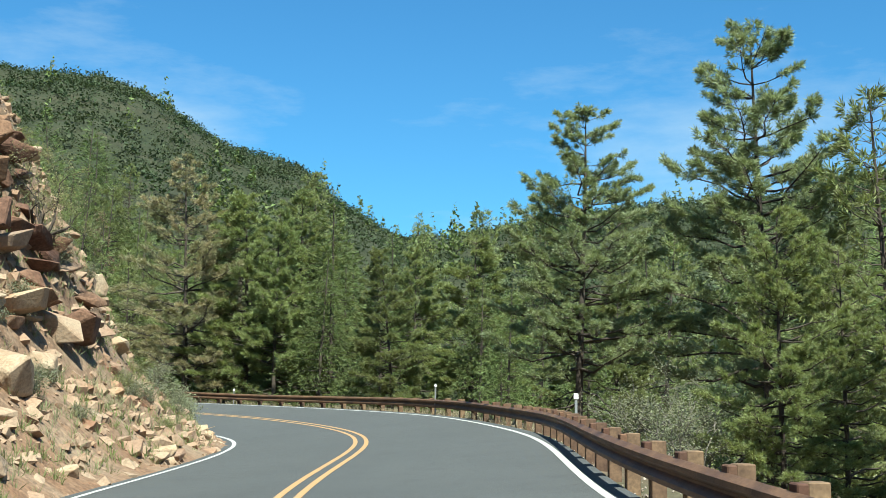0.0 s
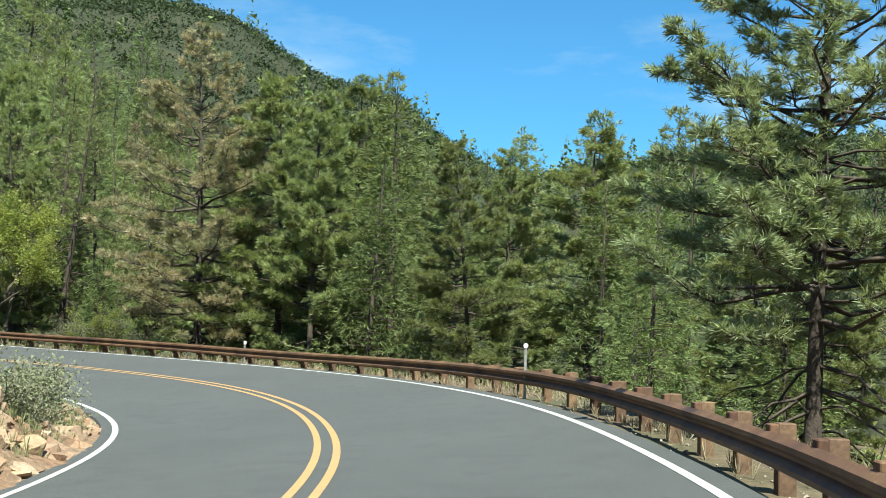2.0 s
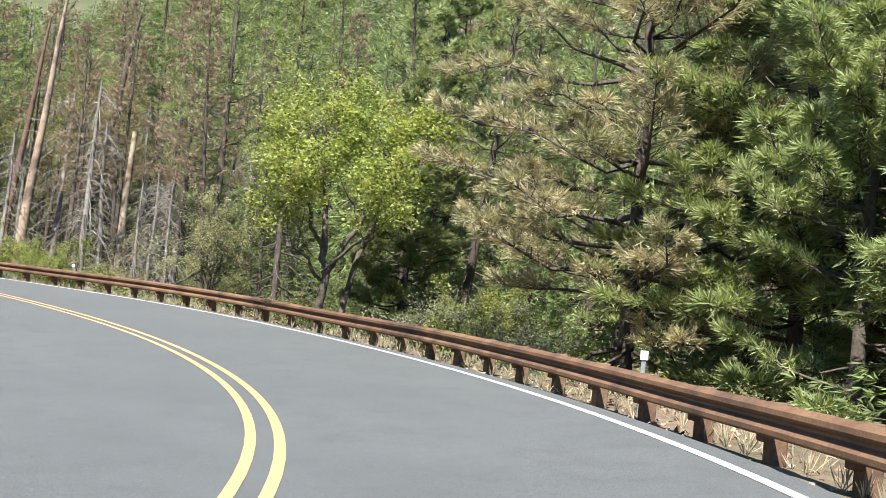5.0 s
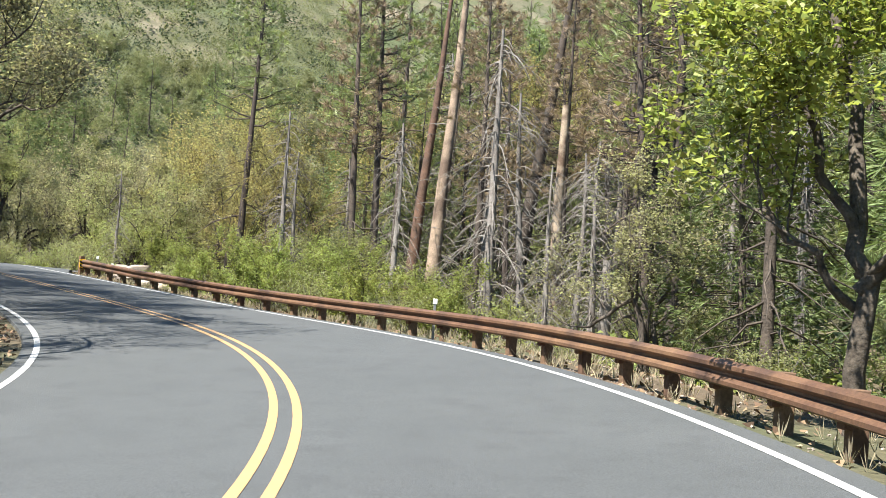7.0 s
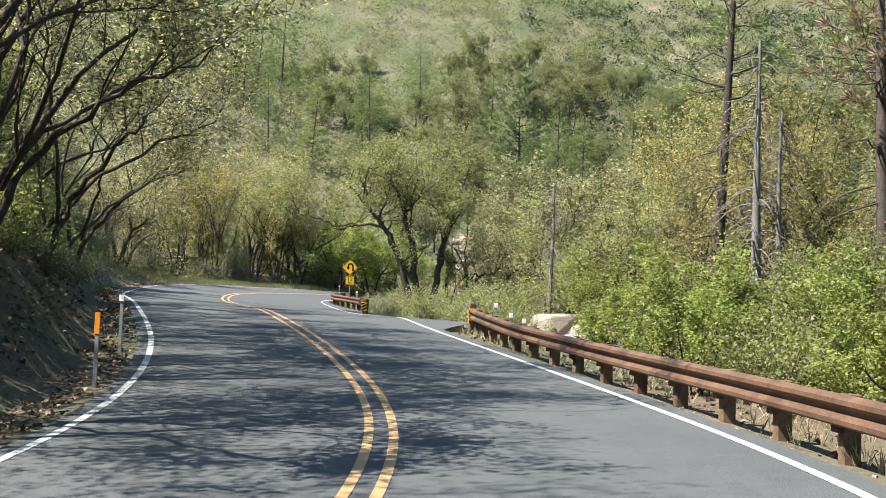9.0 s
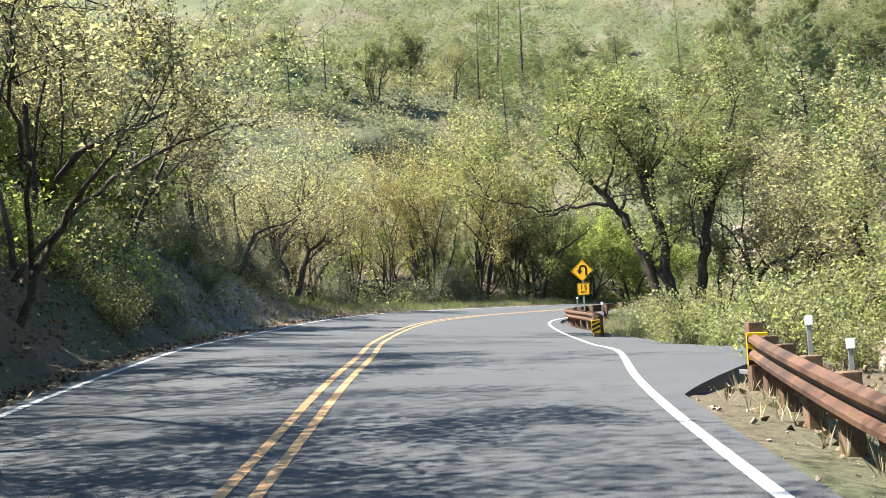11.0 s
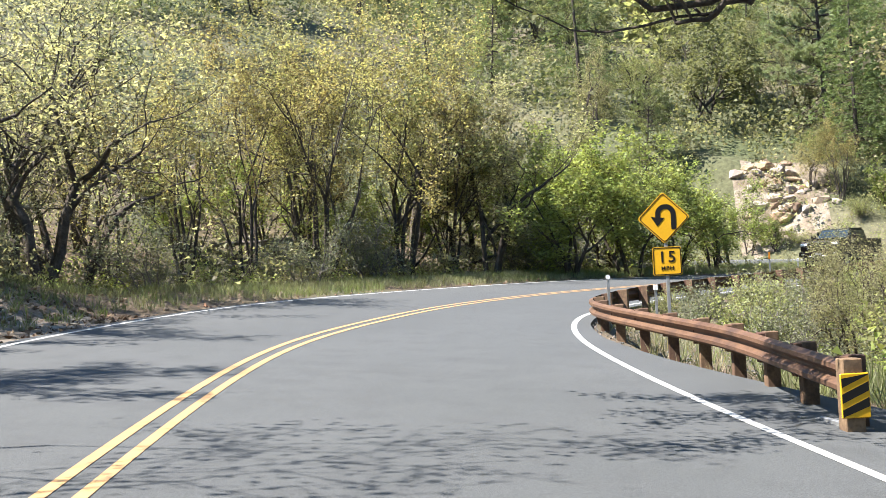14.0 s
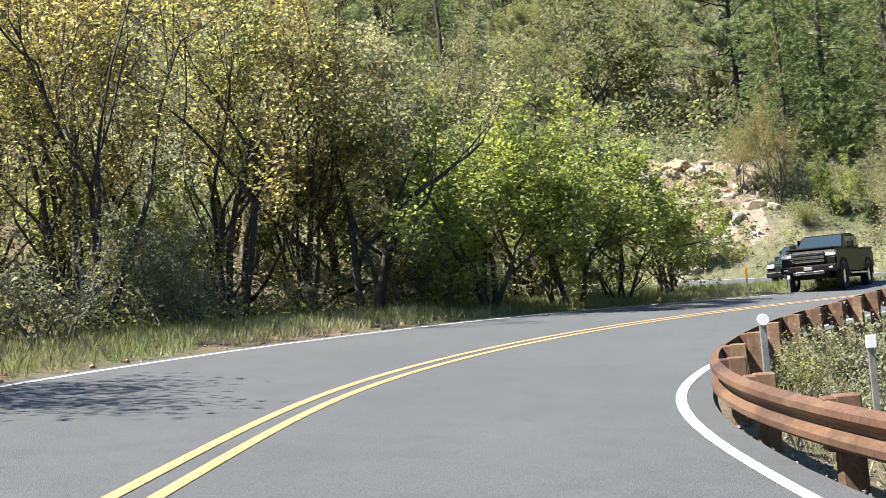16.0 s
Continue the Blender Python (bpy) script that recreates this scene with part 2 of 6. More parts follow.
# ---- mesh tools ----
def np_mesh(name, verts, faces, mats=(), mat_of=None, smooth=False):
    """A mesh from vertex rows and face rows of one size."""
    verts, faces = np.asarray(verts, np.float32), np.asarray(faces, np.int32)
    k = faces.shape[1]
    me = bpy.data.meshes.new(name)
    me.vertices.add(len(verts))
    me.vertices.foreach_set("co", verts.ravel())
    me.loops.add(faces.size)
    me.loops.foreach_set("vertex_index", faces.ravel())
    me.polygons.add(len(faces))
    me.polygons.foreach_set("loop_start", np.arange(0, faces.size, k, dtype=np.int32))
    for m in mats:
        me.materials.append(m)
    if mat_of is not None:
        me.polygons.foreach_set("material_index", np.asarray(mat_of, np.int32))
    me.update(calc_edges=True)
    me.validate()
    me.polygons.foreach_set("use_smooth", np.full(len(faces), smooth))
    return me


def child(name, me, parent, label=""):
    ob = new(name, me)
    ob.parent = parent
    return tagged(ob, label)


def part(name, bm, mat, parent=None, label="", smooth=False):
    me = bpy.data.meshes.new(name)
    bm.to_mesh(me)
    bm.free()
    me.materials.append(mat)
    for p in me.polygons:
        p.use_smooth = smooth
    ob = new(name, me)
    if parent:
        ob.parent = parent
    return tagged(ob, label)


def box_bm(x0, x1, y0, y1, z0, z1, bevel=0.0, seg=1):
    bm = bmesh.new()
    bmesh.ops.create_cube(bm, size=1)
    for v in bm.verts:
        v.co = Vector((x0 + (v.co.x + 0.5) * (x1 - x0), y0 + (v.co.y + 0.5) * (y1 - y0), z0 + (v.co.z + 0.5) * (z1 - z0)))
    if bevel:
        bmesh.ops.bevel(bm, geom=bm.edges[:], offset=bevel, segments=seg, affect="EDGES", profile=0.5)
    return bm


def tubes(lines, sides=5):
    """Tapered tubes along polylines: each a list of (x, y, z, radius). Vertex and quad rows, the ends pinched."""
    V, F, base = [], [], 0
    ang = np.linspace(0, 2 * np.pi, sides, endpoint=False)
    for line in lines:
        line = np.asarray(line, float)
        P, R = line[:, :3], line[:, 3]
        T = np.gradient(P, axis=0)
        T /= np.linalg.norm(T, axis=1)[:, None] + 1e-9
        ref = np.where(np.abs(T[:, 2:3]) > 0.8, [[1.0, 0, 0]], [[0, 0, 1.0]])
        A = np.cross(T, ref)
        A /= np.linalg.norm(A, axis=1)[:, None] + 1e-9
        B = np.cross(T, A)
        ring = P[:, None] + R[:, None, None] * (np.cos(ang)[None, :, None] * A[:, None] + np.sin(ang)[None, :, None] * B[:, None])
        n = len(P)
        V.append(ring.reshape(-1, 3))
        i = np.arange(n - 1)[:, None] * sides + np.arange(sides)[None]
        j = np.arange(n - 1)[:, None] * sides + (np.arange(sides)[None] + 1) % sides
        F.append(np.stack([i, j, j + sides, i + sides], -1).reshape(-1, 4) + base)
        base += n * sides
    return np.concatenate(V), np.concatenate(F)


def blades(C, D, count, length, width, cone, rng, droop=0.0):
    """Tufts of thin triangular blades at C round the directions D."""
    n = len(C) * count
    c, d = np.repeat(C, count, 0), np.repeat(D, count, 0)
    d = d + rng.normal(0, cone, (n, 3))
    d[:, 2] -= droop
    d /= np.linalg.norm(d, axis=1)[:, None] + 1e-9
    side = np.cross(d, rng.normal(0, 1, (n, 3)))
    side /= np.linalg.norm(side, axis=1)[:, None] + 1e-9
    ln = length * rng.uniform(0.6, 1.2, (n, 1))
    w = width * rng.uniform(0.7, 1.3, (n, 1))
    V = np.stack([c + d * ln * 0.08 - side * w * 0.35, c + d * ln * 0.55 + side * w, c + d * ln], 1).reshape(-1, 3)
    return V, np.arange(3 * n).reshape(-1, 3)


def leaves(C, size, rng, flat=0.35):
    """Small three-cornered leaves at C, turned at random but leaning flat."""
    n = len(C)
    a = rng.normal(0, 1, (n, 3))
    a[:, 2] *= flat
    a /= np.linalg.norm(a, axis=1)[:, None]
    b = rng.normal(0, 1, (n, 3))
    b[:, 2] *= 0.5
    b -= (b * a).sum(1)[:, None] * a
    b /= np.linalg.norm(b, axis=1)[:, None]
    s = size * rng.uniform(0.6, 1.35, (n, 1))
    V = np.stack([C - a * s * 1.1, C + a * s * 0.5 + b * s * 0.75, C + a * s * 0.7 - b * s * 0.65], 1).reshape(-1, 3)
    return V, np.arange(3 * n).reshape(-1, 3)


# ---- the road's line ----
ROAD_XY = [(3.30, -14.39), (2.43, -7.28), (1.55, -0.18), (0.64, 6.89), (-0.57, 13.93), (-0.97, 21.07), (-1.27, 28.22), (-2.26, 35.30), (-4.21, 42.18),
    (-6.83, 48.84), (-10.56, 54.96), (-15.67, 59.98), (-21.52, 64.05), (-27.70, 67.48), (-34.21, 70.09), (-40.94, 71.81), (-47.79, 72.67), (-54.62,
    72.41), (-61.27, 71.19), (-67.77, 69.63), (-74.16, 67.92), (-80.51, 66.39), (-86.69, 64.45), (-92.88, 62.85), (-99.04, 61.47), (-105.22, 60.64),
    (-111.38, 61.07), (-117.58, 61.43), (-123.53, 63.41), (-128.96, 66.21), (-134.32, 69.41), (-139.26, 73.31), (-143.48, 78.07), (-146.69, 83.56),
    (-148.82, 89.79), (-149.77, 96.50), (-149.93, 103.50), (-149.90, 110.50)]
ROAD_Z = [-2.174, -2.134, -2.084, -2.017, -1.936, -1.860, -1.812, -1.798, -1.791, -1.779, -1.702, -1.589, -1.495, -1.381, -1.205, -0.983, -0.761,
    -0.482, -0.079, 0.370, 0.760, 1.034, 1.150, 1.320, 1.537, 1.897, 2.125, 2.276, 2.433, 2.527, 2.558, 2.579, 2.623, 2.764, 2.940, 3.124, 3.312,
    3.501]
ROAD_BANK = [0.018, 0.021, 0.023, 0.036, 0.049, 0.069, 0.071, 0.074, 0.092, 0.095, 0.090, 0.077, 0.072, 0.066, 0.074, 0.067, 0.054, 0.033, 0.021,
    0.005, -0.010, -0.023, -0.045, -0.055, -0.063, -0.071, -0.081, -0.088, -0.083, -0.081, -0.078, -0.061, -0.044, -0.031, -0.019, 0.002, 0.002,
    0.002]
ROAD_RIGHT = [3.80, 3.84, 3.92, 4.02, 4.11, 4.23, 4.16, 4.05, 4.26, 4.20, 4.13, 4.21, 4.50, 4.77, 4.65, 4.48, 4.18, 3.82, 3.70, 3.75, 4.22, 5.09,
    5.70, 6.12, 6.00, 5.26, 4.03, 3.83, 4.04, 4.08, 4.07, 3.92, 3.83, 3.77, 3.75, 3.74, 3.75, 3.75]
ROAD_LEFT = [3.36, 3.39, 3.43, 3.49, 3.45, 3.43, 3.49, 3.61, 3.72, 4.14, 4.61, 4.65, 4.45, 4.23, 4.05, 3.93, 3.92, 3.73, 3.61, 3.75, 4.03, 4.41, 4.61,
    4.55, 4.42, 4.39, 4.49, 4.31, 4.14, 4.05, 3.98, 3.91, 3.98, 4.03, 4.04, 4.05, 4.04, 4.04]


def b_spline(ctrl, n):
    c = np.asarray(ctrl, float)
    u = np.linspace(0, 1, n, endpoint=False)[:, None]
    w = ((1 - u) ** 3 / 6, (3 * u**3 - 6 * u**2 + 4) / 6, (-3 * u**3 + 3 * u**2 + 3 * u + 1) / 6, u**3 / 6)
    return np.concatenate([sum(w[k] * c[i + k] for k in range(4)) for i in range(len(c) - 3)])


ROAD = b_spline([(*p, z, b, r, l) for p, z, b, r, l in zip(ROAD_XY, ROAD_Z, ROAD_BANK, ROAD_RIGHT, ROAD_LEFT)], 8)
_t = np.gradient(ROAD[:, :2], axis=0)
_t /= np.linalg.norm(_t, axis=1)[:, None]
ROAD_N = np.c_[_t[:, 1], -_t[:, 0]]
STATION = np.r_[0, np.cumsum(np.linalg.norm(np.diff(ROAD[:, :2], axis=0), axis=1))]


def lane_point(i, off, lift=0.0):
    """A place beside the road: row i, metres to the right of the middle, height over the banked surface."""
    p = ROAD[i]
    return np.array([p[0] + ROAD_N[i, 0] * off, p[1] + ROAD_N[i, 1] * off, p[2] + p[3] * off + lift])


def at_station(s, off, lift=0.0):
    """The same by metres along the road, blended between rows; also the turn that lays x to the right and y ahead."""
    i = int(np.clip(np.searchsorted(STATION, s) - 1, 0, len(ROAD) - 2))
    f = (s - STATION[i]) / (STATION[i + 1] - STATION[i])
    p = lane_point(i, off, lift) * (1 - f) + lane_point(i + 1, off, lift) * f
    n = ROAD_N[i] * (1 - f) + ROAD_N[i + 1] * f
    return p, math.degrees(math.atan2(n[1], n[0]))


def road_frame(x, y):
    """For arrays of places: the nearest road row and the signed metres to the right of its middle."""
    P = np.stack([np.ravel(x), np.ravel(y)], 1)
    idx = np.empty(len(P), int)
    for a in range(0, len(P), 4000):
        q = P[a:a + 4000]
        idx[a:a + 4000] = ((q[:, None] - ROAD[None, :, :2]) ** 2).sum(-1).argmin(1)
    rel = P - ROAD[idx, :2]
    side = (rel * ROAD_N[idx]).sum(1)
    along = np.abs(rel[:, 0] * ROAD_N[idx, 1] - rel[:, 1] * ROAD_N[idx, 0])
    return idx, np.where(along < 1.0, side, np.where(side >= 0, 1, -1) * np.linalg.norm(rel, axis=1))


def smooth_step(a, b, x):
    t = np.clip((x - a) / (b - a), 0, 1)
    return t * t * (3 - 2 * t)


def fbm(x, y, sc, seed=0.0):
    out = np.empty(len(x))
    for i in range(len(x)):
        out[i] = noise.fractal(Vector((x[i] * sc + seed, y[i] * sc - seed, seed)), 1.0, 2.0, 4)
    return out


# ---- ground ----
CUT_END = 54.0


SPUR = b_spline([(-176, 36, 4.9), (-172, 46, 4.7), (-167.5, 55.5, 4.4), (-162.5, 64.5, 3.9), (-157, 72.5, 3.4), (-151.5, 79.5, 3.05), (-148.0, 88.0, 3.0), (-148.0, 97.0, 3.1)], 8)


def ground_height(x, y, rough=True):
    x, y = np.ravel(np.asarray(x, float)), np.ravel(np.asarray(y, float))
    idx, d = road_frame(x, y)
    s = STATION[idx]
    surf = ROAD[idx, 2] + ROAD[idx, 3] * np.clip(d, -7, 7)
    right, left = d - ROAD[idx, 4], -d - ROAD[idx, 5]
    # the outside: a shoulder, then a fall towards the creek, flat wood, and the far slope
    drop = 1.3 + 1.7 * (1 - smooth_step(45, 85, s))
    drop = np.where(s > 118, 0.7, drop)
    inner = smooth_step(157, 164, s) * (1 - smooth_step(176, 186, s))
    lay_by = smooth_step(131, 139, s) * (1 - smooth_step(156, 163, s)) * 2.4
    hr = -0.05 - 0.14 * np.clip(right - 0.3, 0, 1.2) - 0.10 * inner * np.clip(right - 0.3, 0, 2.2) - drop * smooth_step(1.7, 8.5, right - lay_by) + 0.30 * np.clip(right - (13 + 24 * (1 - smooth_step(50, 90, s))), 0, 20)
    # the inside: rock cut first, then a lower earth bank, then a grass verge
    cut = 1 - smooth_step(CUT_END - 9, CUT_END + 1, s)
    verge = smooth_step(163, 175, s)
    bank = smooth_step(CUT_END, CUT_END + 6, s) * (1 - verge)
    steep = smooth_step(92, 102, s) * (1 - smooth_step(157, 170, s))
    hl = -0.05 + cut * (0.95 * np.maximum(left - 0.55, 0) + 1.05 * np.clip(left - 3.0, 0, 5) - 0.5 * np.maximum(left - 9, 0)) + bank * ((0.62 * np.clip(left - 1.5, 0, 6)) * (1 - steep) + steep * (1.30 * np.clip(left - 1.4, 0, 2.3) + 0.40 * np.clip(left - 3.6, 0, 5.4)) + 0.35 * np.maximum(left - 9, 0)) \
        + verge * (0.06 * np.maximum(left - 1, 0) + 0.42 * np.maximum(left - 7, 0))
    h = surf + np.where(right > 0, hr, np.where(left > 0, hl, -0.12))
    # the canyon's walls
    u = (x - 2.5) / np.maximum(y, 40) * 290
    crest = np.interp(u, [-420, -200, -129, -108, -95, -86, -75, -68, -56, -43, -35, -29, -18, -8, 10, 45, 86, 250], [125, 100, 86, 84, 79, 73, 66, 63, 59, 50, 45, 43, 43, 45, 48, 52, 57, 70])
    rise = np.clip((y - 88) / 202, 0, 1)
    north = crest * (0.35 * rise + 0.65 * (1 - (1 - rise) ** 1.6)) - 7
    north = north - 0.10 * np.maximum(y - 300, 0)
    west = np.interp(-x + 1.2 * fbm(x, y, 0.25, 6.0), [148, 153, 164.5, 168.5, 188, 206, 260, 420], [0, 2.6, 4.8, 9.8, 13, 22, 52, 150]) - 60 * smooth_step(150, 120, -x)
    east = 62 * smooth_step(55, 240, x) - 6
    south = 40 * smooth_step(40, 200, -y) - 6
    wall = np.maximum.reduce([north, west, east, south])
    near = 1 - smooth_step(14, 40, np.abs(d))
    wall = wall - 400 * near
    h = np.minimum(h, surf + 34)
    wall = np.where((x < -150) & (np.abs(d) > 7), west, wall)
    h = np.maximum(h, wall) + np.log1p(np.exp(-np.abs(h - wall) / 2)) * 1.2 * (1 - near)
    spur_d = np.full(len(x), 1e9)
    spur_z = np.zeros(len(x))
    for px, py, pz in SPUR:
        q = np.hypot(x - px, y - py)
        spur_z = np.where(q < spur_d, pz, spur_z)
        spur_d = np.minimum(spur_d, q)
    level = (1 - smooth_step(5.0, 11.0, spur_d)) * smooth_step(4.2, 7.0, -d)
    h = h * (1 - level) + (spur_z - 0.12) * level
    if rough:
        far = smooth_step(1.5, 8, np.maximum(right, left)) * (1 - level)
        bumpy = fbm(x, y, 0.18, 3.0) * 0.35 + fbm(x, y, 0.03, 7.0) * 3.0 * smooth_step(20, 60, np.abs(d)) + fbm(x, y, 0.6, 1.0) * 0.12
        h = h + far * bumpy
    return h


def grid_lines(lo, hi, step, far, grow=1.22):
    mid = list(np.arange(lo, hi + step, step))
    b, g = [], step
    while hi + sum(b) < far:
        g = min(g * grow, 4.0) if sum(b) < 210 else g * grow
        b.append(g)
    up = hi + np.cumsum(b)
    down = lo - np.cumsum(b)
    return np.array(list(down[::-1]) + mid + list(up))


def build_ground():
    X, Y = grid_lines(-174, 25, 0.7, 2600, 1.25), grid_lines(10, 95, 0.7, 2600, 1.25)
    gx, gy = np.meshgrid(X, Y, indexing="ij")
    z = ground_height(gx, gy)
    V = np.c_[gx.ravel(), gy.ravel(), z]
    n, m = gx.shape
    i = (np.arange(n - 1)[:, None] * m + np.arange(m - 1)[None]).ravel()
    F = np.stack([i, i + m, i + m + 1, i + 1], 1)
    cx, cy = V[F].mean(1)[:, 0], V[F].mean(1)[:, 1]
    idx, d = road_frame(cx, cy)
    kind = np.where(np.abs(d) > 26, 1, 0)
    kind[(kind == 1) & (cx < -85) & (cy < 165)] = 3
    kind[(cx < -146) & (np.abs(d) > 5)] = 3
    kind[(STATION[idx] < CUT_END + 3) & (d < 0) & (d > -18)] = 2
    kind[(STATION[idx] > 153) & (STATION[idx] < 169) & (d < 0) & (d > -9 - fbm(cx, cy, 0.5, 4.0))] = 4
    kind[(cx > -170.5) & (cx < -163.5) & (np.abs(cy - 76.2 + 1.5 * fbm(cx, cy, 0.4, 9.0)) < 2.9)] = 4
    return tagged(new("ground", np_mesh("ground", V, F, [SOIL, SLOPE, RUBBLE, SLOPE_LIGHT, PALE_EARTH], kind, smooth=True)), "tan and green canyon soil with dry litter", "ground", kind="structure")


def strip(name, mat, lo, hi, lift, label, category, thick=0.0, first=0, last=None):
    """A ribbon along the road between two offsets (functions of the row)."""
    rows = range(first, last or len(ROAD))
    cross = 7 if thick else 1
    V, F = [], []
    for i in rows:
        a, b = lo(i), hi(i)
        for k in range(cross + 1):
            V.append(lane_point(i, a + (b - a) * k / cross, lift))
    w = cross + 1
    if thick:
        off = len(V)
        for i in rows:
            a, b = lo(i), hi(i)
            V += [lane_point(i, a - 0.1, lift - thick), lane_point(i, a, lift), lane_point(i, b, lift), lane_point(i, b + 0.1, lift - thick)]
    for j in range(len(rows) - 1):
        for k in range(cross):
            F.append((j * w + k, j * w + k + 1, (j + 1) * w + k + 1, (j + 1) * w + k))
        if thick:
            q = off + 4 * j
            F += [(q, q + 1, q + 5, q + 4), (q + 2, q + 3, q + 7, q + 6)]
    return tagged(new(name, np_mesh(name, V, F, [mat], smooth=True)), label, category, kind="structure")


def apron(s):
    """How far the lay-by's paving reaches past the edge line."""
    return float(np.interp(s, [130, 137, 144, 150, 157, 160, 164, 168, 172], [0, 2.4, 2.5, 2.15, 1.8, 1.3, 0.6, 0.15, 0]))


ground = build_ground()
road = strip("road", ASPHALT, lambda i: -ROAD[i, 5] - 0.28, lambda i: ROAD[i, 4] + 0.35 + apron(STATION[i]), 0.0, "grey worn two-lane asphalt mountain road", "road", thick=0.35)
HALF = 0.056
for c in (-0.145, 0.145):
    strip("center_line", YELLOW, lambda i: c - HALF, lambda i: c + HALF, 0.006, "solid yellow center line painted on asphalt", "road line")
strip("edge_line", WHITE, lambda i: ROAD[i, 4] - 0.06, lambda i: ROAD[i, 4] + 0.06, 0.006, "solid white edge line painted on asphalt", "road line")
strip("edge_line", WHITE, lambda i: -ROAD[i, 5] - 0.06, lambda i: -ROAD[i, 5] + 0.06, 0.006, "solid white edge line painted on asphalt", "road line")

st = np.gradient(SPUR[:, :2], axis=0)
st /= np.linalg.norm(st, axis=1)[:, None]
sn = np.c_[st[:, 1], -st[:, 0]]


def spur_strip(name, mat, a, c, lift, label, category):
    V = []
    for p, n in zip(SPUR, sn):
        for o in (a, c):
            V.append((p[0] + n[0] * o, p[1] + n[1] * o, p[2] + lift - 0.06 * o))
    F = [(2 * j, 2 * j + 1, 2 * j + 3, 2 * j + 2) for j in range(len(SPUR) - 1)]
    return tagged(new(name, np_mesh(name, V, F, [mat])), label, category, kind="structure")


spur_strip("road", ASPHALT, -4.2, 4.2, -0.012, "grey asphalt leg of the road above the bend", "road")
spur_strip("edge_line", WHITE, -3.8, -3.65, 0.0, "solid white edge line painted on asphalt", "road line")
spur_strip("edge_line", WHITE, 3.4, 3.5, 0.0, "solid white edge line painted on asphalt", "road line")

# ---- guard rails ----
W_PROFILE = [(0.00, 0.000), (0.035, 0.018), (0.080, 0.040), (0.083, 0.085), (0.045, 0.115), (0.008, 0.140), (0.008, 0.170), (0.045, 0.195), (0.083, 0.225), (0.080, 0.270), (0.035, 0.292), (0.00, 0.310)]
W_PROFILE = [(x * 1.1, z * 1.1) for x, z in W_PROFILE]


def rail_panel(s0, s1, off, top, thick=0.006):
    """One steel beam along the road between two stations; off gives its metres from the middle."""
    n = max(2, int((s1 - s0) / 0.6))
    V, F = [], []
    k = len(W_PROFILE)
    for j in range(n + 1):
        s = s0 + (s1 - s0) * j / n
        for back in (0, thick):
            for dx, dz in W_PROFILE:
                p, _ = at_station(s, off(s) - dx + back, top(s) - 0.34 + dz)
                V.append(p)
    for j in range(n):
        a, b = j * 2 * k, (j + 1) * 2 * k
        for q in range(k - 1):
            F.append((a + q, a + q + 1, b + q + 1, b + q))
            F.append((a + k + q + 1, a + k + q, b + k + q, b + k + q + 1))
        F.append((a + k - 1, a + 2 * k - 1, b + 2 * k - 1, b + k - 1))
        F.append((a + k, a, b, b + k))
    for a in (0, n * 2 * k):
        for q in range(k - 1):
            F.append((a + q, a + k + q, a + k + q + 1, a + q + 1))
    return np_mesh("panel", V, F, [RUST], smooth=False)


POST_BM = box_bm(-0.09, 0.09, -0.095, 0.095, -0.75, 0.70, 0.010)
BLOCK_BM = box_bm(-0.175, -0.012, -0.09, 0.09, 0.30, 0.69, 0.012)


def bm_data(name, bm, mat):
    me = bpy.data.meshes.new(name)
    bm.to_mesh(me)
    bm.free()
    me.materials.append(mat)
    return me


POST_ME, BLOCK_ME = bm_data("post", POST_BM, RUST_POST), bm_data("block", BLOCK_BM, TIMBER)


def guard_rail(s0, s1, off, label, spacing=1.9, top=lambda s: 0.68, poke=lambda s: 0.0):
    base, _ = at_station(s0, off(s0))
    rail = new("guard_rail")
    rail.location = base
    tagged(rail, label, "guard rail", "roadside guard rails")
    inv = Matrix.Translation(base).inverted()
    s = s0
    while s < s1 - 0.5:
        e = min(s + 3.81, s1)
        ob = child("panel", rail_panel(s, e + 0.08, off, top), rail)
        ob.matrix_parent_inverse = inv
        s = e
    s = s0 + 0.3
    while s < s1:
        p, turn = at_station(s, off(s) + 0.175, top(s) - 0.66 + poke(s))
        for nm, me in (("post", POST_ME), ("block", BLOCK_ME)):
            ob = child(nm, me, rail)
            ob.matrix_parent_inverse = inv
            ob.matrix_basis = pose(*p, 0, 0, turn)
        s += spacing
    return rail


def right_edge(s):
    return float(np.interp(s, STATION, ROAD[:, 4]))


S_END_A, S_NOSE_B = 131.6, 156.6
# metres from the edge line and height over the banked road, by station
RAIL_A_S = [2, 22, 28, 34, 40, 46, 52, 58, 64, 70, 76, 82, 88, 94, 100, 106, 112, 118, 124, 130, 133]
RAIL_A_OFF = [0.30, 0.28, 0.28, 0.36, 0.61, 0.77, 0.95, 0.9, 0.72, 0.6, 0.67, 0.77, 0.78, 0.81, 0.78, 0.71, 0.65, 0.63, 0.84, 1.35, 1.65]
RAIL_A_TOP = [0.64, 0.64, 0.60, 0.56, 0.52, 0.50, 0.51, 0.54, 0.53, 0.52, 0.56, 0.59, 0.58, 0.61, 0.63, 0.62, 0.62, 0.59, 0.55, 0.58, 0.58]
RAIL_B_S = [153, 156, 159, 162, 165, 168, 170.5, 173, 175, 177, 179.5, 183, 188, 194, 201, 240]
RAIL_B_OFF = [0.45, 0.80, 1.10, 1.38, 1.36, 1.11, 0.71, 0.36, 0.34, 0.43, 0.65, 0.81, 0.96, 0.85, 0.82, 0.8]
